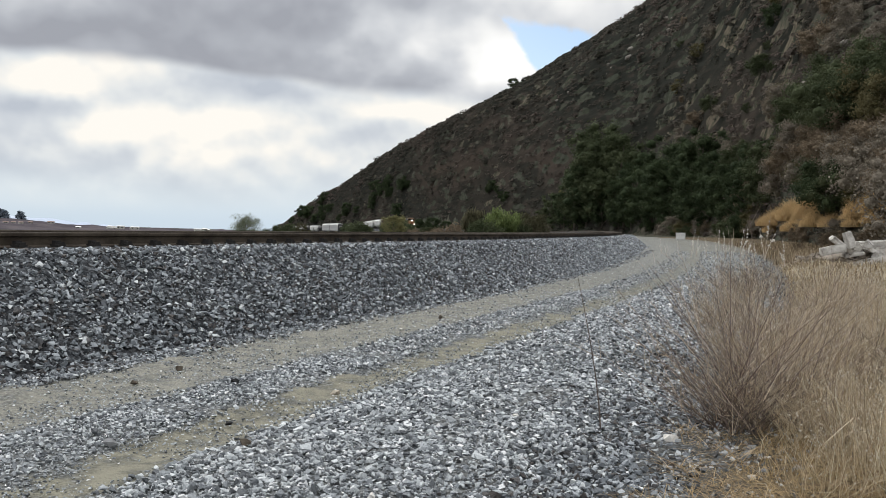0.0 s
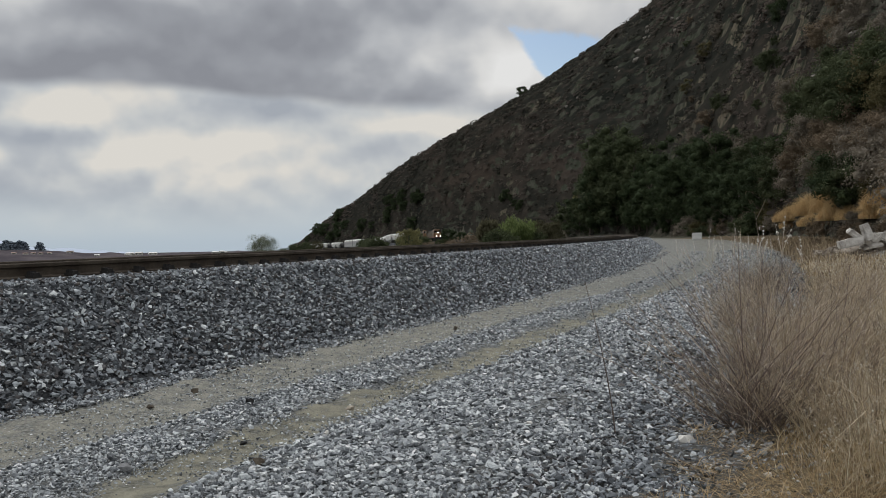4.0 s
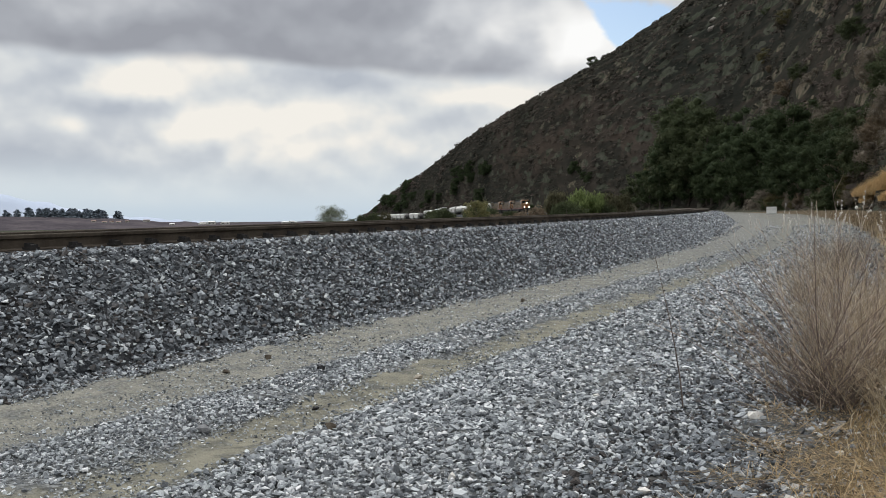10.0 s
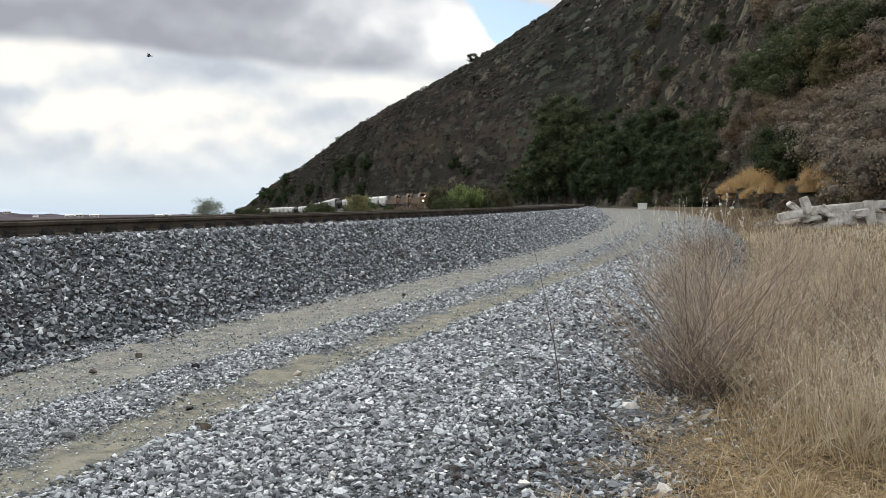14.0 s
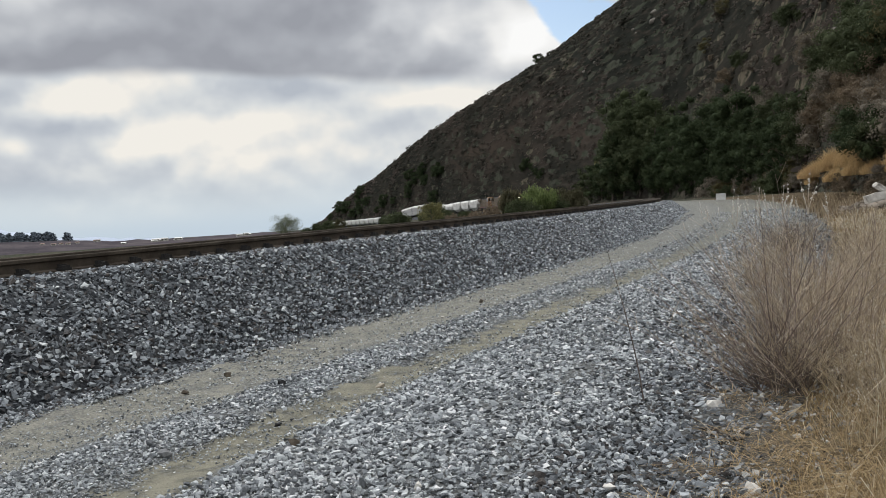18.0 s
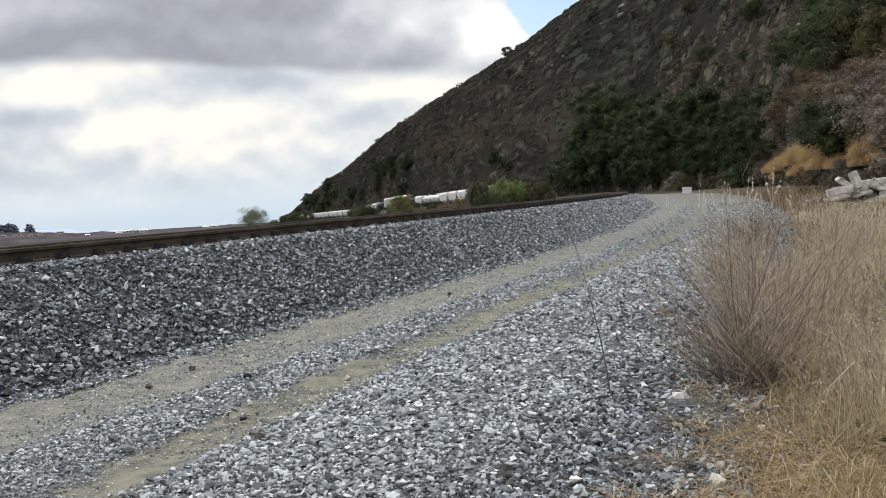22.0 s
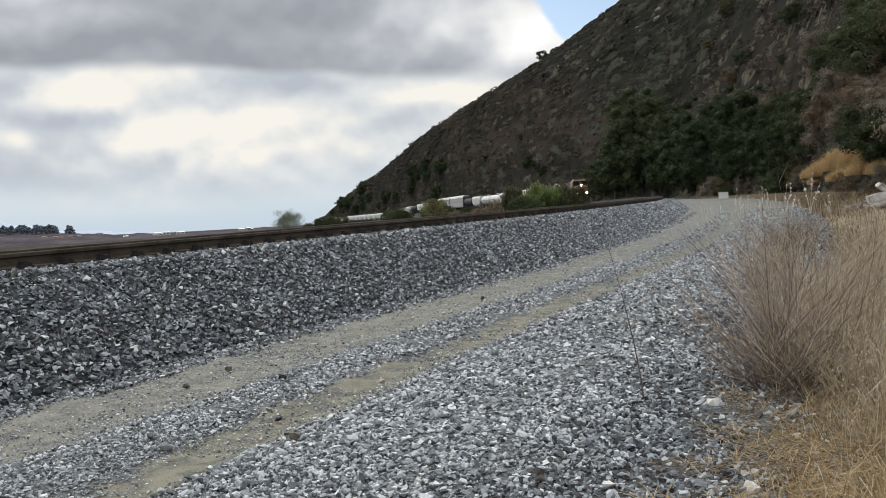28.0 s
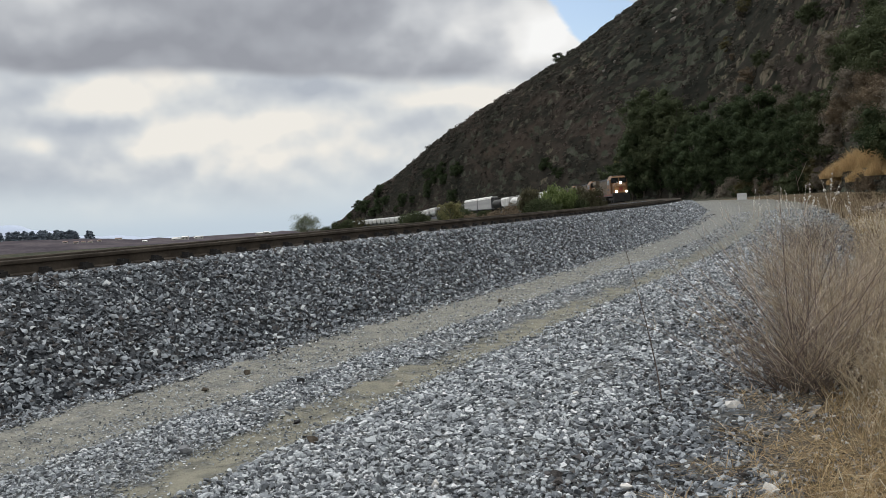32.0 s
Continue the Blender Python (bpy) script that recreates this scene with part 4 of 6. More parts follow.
    br = tree("brown-green half-bare bush beside the willow", 5.6, 5.2, M["olive_brown"], 63, 0.3, 60, 42, 0.1, 0.0, "bush")
    stand(br, 0.205 * 124, 124, 0.75, 1.3, 0.2)
    dk = tree("dark round bush in front of the train", 4.2, 5.5, M["mid_green"], 64, 0.3, 60, 48, 0.1, 0.0, "bush")
    stand(dk, 0.143 * 112, 112, 0.8, 0, 0.3)
    low = tree("low brown brush below the far track", 3.0, 5.0, M["brown_leaf"], 67, 0.34, 40, 34, 0.08, 0.0, "bush")
    stand(low, 0.107 * 128, 128, 0.9, 0, 0.1)
    for src, u, d, sz in ((dk, 0.046, 205, 1.25), (dk, 0.038, 225, 0.9), (dk, 0.186, 126, 0.75), (low, 0.092, 140, 0.7), (dk, -0.004, 300, 1.0), (dk, -0.010, 330, 1.0), (br, -0.062, 330, 0.9), (dk, -0.074, 350, 1.1), (dk, -0.088, 360, 1.0),
                          (dk, -0.10, 330, 0.7), (low, 0.150, 116, 0.6), (low, 0.197, 128, 0.55), (low, 0.078, 150, 0.6), (br, 0.19, 124, 0.8), (dk, 0.178, 121, 0.8), (dk, 0.055, 190, 0.9), (low, 0.066, 170, 0.8), (dk, -0.002, 290, 0.9), (dk, 0.041, 230, 1.1)):
        again(src, u * d, d, sz, rng.uniform(0, 6), 0.2)
    # a dark clump that hides part of the train, and oaks on the flank of the hill
    for u, d, top in ((0.003, 255, 0.0125),):
        top_at(copy_thing(dk, Matrix.Identity(4)), u, d, top, 4.4, rng.uniform(0, 6))
    for i in range(34):
        u, e = (rng.uniform(0.018, 0.06), rng.uniform(0.03, 0.055)) if i < 16 else (rng.uniform(0.148, 0.172), rng.uniform(0.036, 0.05)) if i < 22 else (rng.uniform(-0.075, 0.02), 0.006)
        if i >= 22:
            e = rng.uniform(0.006, max(0.01, 0.9 * float(np.interp(u, [-0.08, -0.044, -0.016, 0.02], [0.008, 0.034, 0.05, 0.07]))))
        d = settle(u, e, 180.0, 760)
        again(crest, u * d, d, rng.uniform(0.7, 1.25) * d / 480, rng.uniform(0, 6), 0.5)
    # scrub along the foot of the far bank
    for i in range(66):
        s = rng.uniform(150, 760)
        p = at(s, -rng.uniform(6.5, 12), 0.0)
        again([low, low, dk, br][i % 4], p[0], p[1], rng.uniform(0.3, 0.55) * float(np.interp(s, [150, 300, 760], [0.8, 1.05, 1.1])), rng.uniform(0, 6), 0.1)
    # the leaf colour carries the sunlight that reaches this tree
    y2 = tree("tree by the far track, coloured yellow-green as if sunlit", 7.0, 5.6, M["yellow_sunlit_leaf"], 65, 0.27, 46, 62, 0.12, 0.0, "tree")
    top_at(y2, 0.041, 175, 0.024, 6.9)
    lone = tree("lone spreading pale green tree on the plain", 7.4, 9.8, M["pale_green"], 66, 0.24, 52, 130, 0.3, 0.12)
    x, y = polar(-0.1237, 300)
    lone.matrix_basis = Matrix.Translation((x, y, float(ground_z([x], [y])[0])))
    return lone


LONE = big_plants()


# ---- verge: grass, dry shrubs, weeds ----
def verge_z(x, y):
    s, n = along(x, y)
    return road_z(s, n), s, n


def grass():
    rng = np.random.default_rng(77)
    k = 100000
    az, r = np.radians(rng.uniform(8, 44, k)), 2.6 + rng.uniform(0, 1, k) ** 1.4 * 40
    x, y = r * np.sin(az), r * np.cos(az)
    z, s, n = verge_z(x, y)
    w = wobble(x, y, 1.3, 3.0)
    edge = 8.75 + 0.5 * w - 0.25 * np.clip((8 - s) / 8, 0, 1)
    ok = (n > edge) & (rng.uniform(0, 1, k) < np.clip(0.6 + 1.0 * w, 0.04, 1))
    x, y, z, s, n, w, r = (q[ok] for q in (x, y, z, s, n, w, r))
    deep = np.clip((n - 8.6) / 2.2, 0, 1)
    h = rng.uniform(0.08, 0.32, len(x)) * (0.5 + 0.9 * deep) * (1 + 0.35 * w)
    wd = rng.uniform(0.002, 0.005, len(x)) * np.interp(r, [3, 10, 40], [1.0, 2.2, 8.0])
    flat = rng.uniform(0, 1, len(x)) < 0.45 * (1 - deep) + 0.2
    lean = np.where(flat, rng.uniform(0.9, 1.7, len(x)), rng.uniform(0.25, 1.2, len(x)))
    p = np.stack([x, y, z - 0.01], -1)
    gold = ((wobble(x, y, 1.6, 12.0) > 0.08) | (r < 6.4 + 1.2 * w)) & (n < 12.5) & (rng.uniform(0, 1, len(x)) < 0.8)
    for q, mat, label in ((~gold, "straw", "pale dry grass along the road verge"), (gold, "gold", "golden matted dry grass along the road verge")):
        tagged(mesh_object("dry_grass", *blades(rng, p[q], h[q], wd[q], lean[q]), M[mat]), label, "grass", kind="stuff")
    # matted straw lying along the edge of the gravel
    k = 66000
    az, r = np.radians(rng.uniform(8, 44, k)), 2.8 + rng.uniform(0, 1, k) ** 1.2 * 14
    x, y = r * np.sin(az), r * np.cos(az)
    z, s, n = verge_z(x, y)
    w = wobble(x, y, 0.8, 21.0)
    ok = (n > 8.35 + 0.45 * wobble(x, y, 0.5, 3.0)) & (rng.uniform(0, 1, k) < np.clip(0.6 + 0.9 * w, 0.05, 1)) & (rng.uniform(0, 1, k) < np.interp(n, [8.3, 9.5, 12], [1, 0.9, 0.25]))
    x, y, z = x[ok], y[ok], z[ok]
    a = rng.uniform(0, 2 * math.pi, len(x))
    ln = rng.uniform(0.08, 0.3, len(x))
    tip = np.stack([np.cos(a) * ln, np.sin(a) * ln, rng.uniform(-0.005, 0.06, len(x))], -1)
    side = np.stack([-np.sin(a), np.cos(a), np.zeros(len(x))], -1) * rng.uniform(0.0009, 0.0024, len(x))[:, None]
    base = np.stack([x, y, z + rng.uniform(0.005, 0.04, len(x))], -1)
    v = np.stack([base - side, base + side, base + tip * 0.5 + side + np.array([0, 0, 0.012]), base + tip * 0.5 - side + np.array([0, 0, 0.012]), base + tip + side * 0.5, base + tip - side * 0.5], 1)
    f = (np.array([(0, 1, 2, 3), (3, 2, 4, 5)])[None] + (np.arange(len(x)) * 6)[:, None, None]).reshape(-1, 4)
    tagged(mesh_object("matted_straw", v.reshape(-1, 3), f, M["gold"]), "golden broken straw lying on the ground", "straw", kind="stuff")
    # taller stalks with pale seed heads
    k = 5200
    az, r = np.radians(rng.uniform(17, 42, k)), 5.6 + rng.uniform(0, 1, k) ** 1.3 * 28
    x, y = r * np.sin(az), r * np.cos(az)
    z, s, n = verge_z(x, y)
    ok = n > 9.3 + 0.6 * wobble(x, y, 1.0, 8.0)
    x, y, z, r = x[ok], y[ok], z[ok], r[ok]
    h = rng.uniform(0.35, 1.0, len(x))
    lean = rng.uniform(0.1, 1.2, len(x))
    v, f = blades(rng, np.stack([x, y, z - 0.02], -1), h, np.interp(r, [3, 10, 35], [0.004, 0.006, 0.016]) * rng.uniform(0.7, 1.3, len(x)), lean)
    tagged(mesh_object("seed_stalks", v, f, M["straw"]), "tall thin dry seed stalks in the grass", "grass", kind="stuff")
    tip = v.reshape(-1, 6, 3)
    q = rng.uniform(0.45, 1.0, (len(x), 3, 1))
    pts = (tip[:, 2][:, None] * (1 - q) + tip[:, 4][:, None] * q + rng.normal(0, 0.012, (len(x), 3, 3))).reshape(-1, 3)
    bv, bf = octa()
    sz = np.repeat(np.interp(r, [3, 12, 35], [0.005, 0.008, 0.016]), 3) * rng.uniform(0.6, 1.5, len(pts))
    tagged(mesh_object("seed_heads", *scatter(bv, bf, pts, np.repeat(sz[:, None], 3, 1), turns(rng, len(pts))), M["seed"]), "small pale dry seed heads", "seed heads", kind="stuff")

    # long pale curved stalks and woolly heads
    k = 1200
    az, r = np.radians(rng.uniform(19, 40, k)), 5.6 + rng.uniform(0, 1, k) ** 1.2 * 10
    x, y = r * np.sin(az), r * np.cos(az)
    z, s, n = verge_z(x, y)
    ok = n > 9.2
    x, y, z, r = x[ok], y[ok], z[ok], r[ok]
    h = rng.uniform(0.3, 0.95, len(x))
    v, f = blades(rng, np.stack([x, y, z - 0.02], -1), h, rng.uniform(0.003, 0.0055, len(x)) * np.interp(r, [4, 15], [1.0, 2.2]), rng.uniform(0.5, 1.5, len(x)))
    tagged(mesh_object("pale_stalks", v, f, M["bleached_straw"]), "long pale curved dry stalks", "grass", kind="stuff")
    tip = v.reshape(-1, 6, 3)
    q = rng.uniform(0.3, 1.0, (len(x), 4, 1))
    pts = (tip[:, 2][:, None] * (1 - q) + tip[:, 4][:, None] * q + rng.normal(0, 0.03, (len(x), 4, 3))).reshape(-1, 3)
    bv, bf = octa()
    sz = np.repeat(np.interp(r, [3, 8, 16], [0.0045, 0.0075, 0.013]), 4) * rng.uniform(0.6, 1.4, len(pts))
    tagged(mesh_object("woolly_heads", *scatter(bv, bf, pts, np.repeat(sz[:, None], 3, 1) * rng.uniform(0.6, 1.2, (len(pts), 3)), turns(rng, len(pts))), M["woolly"]), "pale woolly seed heads in the grass", "seed heads", kind="stuff")
    # thinner grass all round
    k = 9000
    az, r = np.radians(rng.uniform(44, 190, k)), 1.6 + rng.uniform(0, 1, k) ** 1.2 * 26
    x, y = r * np.sin(az), r * np.cos(az)
    z, s, n = verge_z(x, y)
    ok = (n > 9.0 + 0.5 * wobble(x, y, 1.3, 3.0)) & (s > -11)
    x, y, z = x[ok], y[ok], z[ok]
    h = rng.uniform(0.1, 0.4, len(x))
    tagged(mesh_object("dry_grass", *blades(rng, np.stack([x, y, z - 0.01], -1), h, rng.uniform(0.008, 0.016, len(x)), rng.uniform(0.3, 1.3, len(x))), M["straw"]), "thin pale dry grass beside the standpoint", "grass", kind="stuff")


grass()


def far_tufts():
    """Coarse brown grass between the road and the hill."""
    rng = np.random.default_rng(78)
    k = 19000
    d, u = rng.uniform(18, 72, k), rng.uniform(0.36, 0.82, k)
    x, y = u * d, d
    z, s, n = verge_z(x, y)
    ok = (n > 9.2 + 1.2 * wobble(x, y, 3.0, 6.0)) & (n < 62) & (s < 140)
    z = np.where(n < 38.5, z, ground_z(x, y))
    x, y, z, d = x[ok], y[ok], z[ok], d[ok]
    w = wobble(x, y, 2.5, 1.0)
    h = rng.uniform(0.2, 0.55, len(x)) * (1 + 0.8 * w)
    tagged(mesh_object("dry_grass", *blades(rng, np.stack([x, y, z - 0.03], -1), h, d * 0.0011 * rng.uniform(0.6, 1.4, len(x)), rng.uniform(0.1, 0.9, len(x))), M["tuft"]), "brown tufted grass between road and hill", "grass", kind="stuff")


M["tuft"] = material("brown_tufts", [(0.0, (0.14, 0.105, 0.07)), (0.5, (0.24, 0.19, 0.125)), (1.0, (0.36, 0.29, 0.19))], 0.4, 0.9, island=[(0.0, (0.10, 0.075, 0.05)), (0.6, (0.26, 0.20, 0.13)), (1.0, (0.46, 0.38, 0.26))], sheer=0.3)
far_tufts()


def dry_shrub(label, height, spread, seed, stems=80, mat="twig", drift=(0.0, 0.0), seeds=500, straw=0.0, twigs=9):
    """A leafless shrub: many thin stems fanning out of one root, twigs and seed specks on them."""
    rng = np.random.default_rng(seed)
    root = tagged(new("dry_shrub"), label, "shrub")
    st, tw, tan, ends = [], [], [], []
    for i in range(stems):
        a, q = rng.uniform(0, 2 * math.pi), rng.uniform(0, 1) ** 0.6
        hh = height * rng.uniform(0.55, 1.0) * (1 - 0.42 * q)
        out = spread * q
        g = np.linspace(0, 1, 6)[:, None]
        d = np.array([math.cos(a) * out + drift[0] * hh, math.sin(a) * out + drift[1] * hh, 0])
        b0 = np.array([rng.normal(0, 0.16), rng.normal(0, 0.13), -0.03])
        sag = np.array([*rng.normal(0, 0.13, 2), rng.normal(0, 0.05)]) * hh
        path = b0 + d * (g ** 1.15) + np.array([0, 0, hh]) * (g ** (0.85 + 0.3 * q)) + sag * (g * (1 - g) * 2.0 + 0.5 * g ** 2) + np.cumsum(rng.normal(0, 0.016, (6, 3)), 0) * g
        st.append(tube(path, np.interp(g[:, 0], [0, 1], [rng.uniform(0.0028, 0.0064), 0.0013]), 3))
        for j in range(twigs):
            t = rng.uniform(0.16, 0.97)
            p0 = np.array([np.interp(t, g[:, 0], path[:, c]) for c in range(3)])
            dirn = (d / (np.linalg.norm(d) + 0.05)) * 0.5 + np.array([rng.normal(0, 0.55), rng.normal(0, 0.55), rng.uniform(0.4, 1.0)])
            p1 = p0 + dirn / np.linalg.norm(dirn) * rng.uniform(0.10, 0.46) * (1.1 - 0.5 * t)
            (tan if (i + j) % 2 else tw).append(tube(np.array([p0, (p0 + p1) / 2 + rng.normal(0, 0.012, 3), p1]), np.array([0.0018, 0.0014, 0.0009]), 3))
            ends += [p1, (p0 + p1) / 2]
    tagged(mesh_object("stem_fan", *merge(st), M["stem"] if mat == "twig" else M[mat], root), kind="stuff")
    tagged(mesh_object("twig_spray", *merge(tw), M["straw"] if straw else M[mat], root), kind="stuff")
    tagged(mesh_object("dry_twig_spray", *merge(tan), M["tan_twig"], root), kind="stuff")
    e = np.array(ends)
    e = e[rng.permutation(len(e))[:seeds]] + rng.normal(0, 0.01, (min(seeds, len(e)), 3))
    bv, bf = octa()
    tagged(mesh_object("seed_specks", *scatter(bv, bf, e, np.repeat(rng.uniform(0.0014, 0.0044, (len(e), 1)), 3, 1), turns(rng, len(e))), M["seed"], root), kind="stuff")
    return root


def on_verge(ob, x, y, turn=0.0, size=1.0):
    z = float(verge_z([x], [y])[0][0])
    ob.matrix_basis = Matrix.LocRotScale((x, y, z), Euler((0, 0, turn)), (size,) * 3)
    return ob


def shrubs():
    big = dry_shrub("leafless purple-grey shrub fanning out beside the gravel", 1.82, 1.15, 1, 56, drift=(-0.16, 0.05), seeds=1500, twigs=11)
    on_verge(big, 2.95, 6.5)
    two = dry_shrub("straw-coloured twiggy shrub in the dry grass", 1.15, 0.75, 2, 80, "twig", seeds=700, straw=1.0)
    on_verge(two, 3.75, 7.4)
    three = dry_shrub("low dark twiggy shrub in the dry grass", 0.75, 0.7, 3, 80, "dark_stem", seeds=200)
    on_verge(three, 4.9, 7.3)
    rng = np.random.default_rng(9)
    for src, x, y, sz in ((three, 2.85, 6.5, 0.95), (three, 3.25, 6.75, 0.85), (three, 5.3, 8.6, 1.1), (two, 4.1, 9.0, 1.05), (big, 3.9, 8.8, 0.9), (two, 5.2, 10.4, 1.0), (three, 4.3, 6.2, 0.8), (two, 6.2, 9.4, 0.9), (big, 6.6, 12.0, 0.85), (two, 5.6, 13.5, 1.0), (three, 7.6, 11.4, 1.2),
                          (two, 8.2, 14.5, 1.0), (two, 4.6, 7.9, 0.9), (two, 3.4, 6.1, 0.55), (big, 7.3, 16.0, 0.9), (two, 9.8, 17.5, 1.0), (three, 9.0, 20.0, 1.4), (two, 5.6, 8.2, 0.75)):
        on_verge(copy_thing(src, Matrix.Identity(4)), x, y, rng.uniform(0, 6), sz)
    for x, y, sz in ((4.75, 7.0, 0.95), (5.1, 7.55, 1.1), (6.0, 8.3, 1.05), (3.55, 5.0, 0.45), (4.35, 5.9, 0.6)):
        on_verge(copy_thing(three, Matrix.Identity(4)), x, y, rng.uniform(0, 6), sz)
    tangle = [dry_shrub("pale tangled dry weeds with seed specks", 0.85, 0.55, 20 + i, 34, "straw" if i else "twig", seeds=420, straw=1.0, twigs=6) for i in range(3)]
    spots, k = [], 0
    while k < 54:
        d, u = rng.uniform(4.6, 17), rng.uniform(0.40, 0.80)
        s, n = along([u * d], [d])
        if n[0] < 9.0:
            continue
        ob = tangle[k] if k < 3 else copy_thing(tangle[k % 3], Matrix.Identity(4))
        on_verge(ob, u * d, d, rng.uniform(0, 6), rng.uniform(0.55, 1.15))
        k += 1


shrubs()


def weed(label, height, seed, lean=0.1, thick=0.006, tips=9, dot=0.02, branches=3, mat="twig"):
    """One tall dry weed with pale tufts along its stalks."""
    rng = np.random.default_rng(seed)
    root = tagged(new("weed_stalk"), label, "weed")
    st, dots = [], []
    for b in range(branches):
        a = rng.uniform(0, 6.28)
        g = np.linspace(0, 1, 6)[:, None]
        h = height * (1.0 if b == 0 else rng.uniform(0.4, 0.85))
        path = np.array([math.cos(a), math.sin(a), 0]) * (g ** 1.4) * h * (lean + 0.12 * b) + np.array([0, 0, h]) * g - np.array([0, 0, 0.03])
        st.append(tube(path, thick * (1 - 0.7 * g[:, 0]), 4))
        for j in range(tips):
            t = rng.uniform(0.45, 1.0)
            dots.append([np.interp(t, g[:, 0], path[:, c]) + rng.normal(0, dot * 0.5) for c in range(3)])
    mesh_object("stalk", *merge(st), M[mat], root)
    if dots:
        bv, bf = ico(1)
        dd = np.array(dots)
        tufts = mesh_object("tuft", *scatter(bv, bf, dd, rng.uniform(0.5, 1.3, (len(dd), 1)) * np.full((1, 3), dot), turns(rng, len(dd))), M["white_tuft"], root)
        tagged(tufts, kind="stuff")
    return root


M["white_tuft"] = material("white_tufts", [(0.0, (0.55, 0.52, 0.47)), (1.0, (0.78, 0.76, 0.72))], 6.0, 0.9)


def weeds():
    rng = np.random.default_rng(15)
    src = [weed("tall dry weed with white tufted tips by the road end", 1.5, 50 + i, 0.12, 0.012, 8, 0.04, 3) for i in range(3)]
    spots = [(0.351, 50, 0.6), (0.357, 46, 0.5), (0.386, 44, 1.0), (0.392, 46, 0.8), (0.405, 44, 0.75), (0.418, 42, 0.95), (0.428, 42, 0.9), (0.436, 41, 0.8), (0.445, 40, 1.0), (0.452, 40, 1.1), (0.462, 39, 0.7), (0.371, 48, 0.5), (0.50, 36, 0.8), (0.475, 42, 1.5)]
    for i, (u, d, sz) in enumerate(spots):
        ob = src[i] if i < 3 else copy_thing(src[i % 3], Matrix.Identity(4))
        on_verge(ob, u * d, d, rng.uniform(0, 6), sz)
    lone = weed("single thin dry stalk standing in the gravel", 1.16, 71, 0.18, 0.006, 3, 0.004, 1, "dark_stem")
    on_verge(lone, 1.77, 6.42, 1.55)
    for x, y, h in ((1.3, 8.2, 0.35), (3.0, 5.2, 0.4), (2.2, 10.5, 0.5), (2.75, 4.4, 0.3)):
        on_verge(copy_thing(lone, Matrix.Identity(4)), x, y, rng.uniform(0, 6), h)


weeds()


# ---- brush on the near slope ----
def slope_brush():
    rng = np.random.default_rng(33)
    kinds = [("brown_leaf", "brown dry brush on the slope"), ("grey_leaf", "grey twiggy brush on the slope"), ("mid_green", "grey-green bush on the slope"), ("dark_green", "dark green bush on the slope"), ("olive", "yellow-brown bush on the slope")]
    src = [tree(label, 3.2, 4.2, M[m], 80 + i, 0.115, 24, 190, 0.07, 0.0, "bush", 0.4) for i, (m, label) in enumerate(kinds)]
    used = set()
    k = 0
    while k < 190:
        az = rng.uniform(20, 41)
        foot = float(np.interp(az, HILL[:, 0], HILL[:, 1]))
        d = foot * 0.93 + rng.uniform(0, 1) ** 1.5 * 110
        if 24.5 < az < 29.5 and d < settle(math.tan(radians(az)), 0.03) * 1.14 or 29.5 <= az < 33.5 and d < settle(math.tan(radians(az)), 0.025) * 1.18:
            continue
        i = rng.choice(5, p=[0.27, 0.36, 0.17, 0.06, 0.14] if az < 26 else [0.34, 0.42, 0.09, 0.02, 0.13])
        if az < 25.5 and d < 190 and i in (0, 4):
            i = 2
        x, y = d * math.sin(radians(az)), d * math.cos(radians(az))
        s, n = along([x], [y])
        if n[0] < 13:
            continue
        sz = rng.uniform(0.6, 1.7)
        k += 1
        if i in used:
            again(src[i], x, y, sz, rng.uniform(0, 6), 0.3)
        else:
            used.add(i)
            stand(src[i], x, y, sz, 0, 0.3)
    # rust-brown brush over the tan grass
    for u, e, i, sz in ((0.50, 0.095, 0, 1.3), (0.515, 0.11, 0, 1.3), (0.535, 0.10, 1, 1.2), (0.55, 0.115, 0, 1.4), (0.568, 0.10, 0, 1.3), (0.585, 0.115, 1, 1.3), (0.60, 0.10, 0, 1.2), (0.615, 0.12, 0, 1.3), (0.63, 0.105, 1, 1.2), (0.525, 0.085, 4, 1.1), (0.578, 0.085, 1, 1.1), (0.645, 0.125, 0, 1.3), (0.455, 0.06, 0, 1.1), (0.465, 0.075, 0, 1.0)):
        d = settle(u, e - 0.025, 50.0)
        again(src[i], u * d, d, sz, rng.uniform(0, 6), 0.3)
    # grey-brown brush in front of the grove
    for i in range(30):
        u = rng.uniform(0.375, 0.475)
        d = settle(u, 0.004 + 0.05 * rng.uniform(0, 1) * float(np.interp(u, [0.375, 0.475], [0.3, 1.0])), 74.0) * 0.985
        again(src[[1, 0, 1, 4, 1][i % 5]], u * d, d, rng.uniform(0.55, 1.0), rng.uniform(0, 6), 0.3)
    # low brown brush before the tan grass
    for u, e, i, sz in ((0.485, 0.004, 0, 0.5), (0.50, 0.006, 1, 0.45), (0.515, 0.006, 0, 0.55), (0.53, 0.008, 0, 0.6), (0.545, 0.008, 1, 0.5), (0.56, 0.010, 0, 0.55), (0.575, 0.012, 0, 0.55), (0.59, 0.012, 1, 0.5), (0.605, 0.014, 0, 0.5), (0.62, 0.016, 0, 0.55), (0.525, 0.016, 0, 0.5), (0.57, 0.02, 1, 0.5)):
        d = settle(u, e) - 2.0
        again(src[i], u * d, d, sz, rng.uniform(0, 6), 0.2)
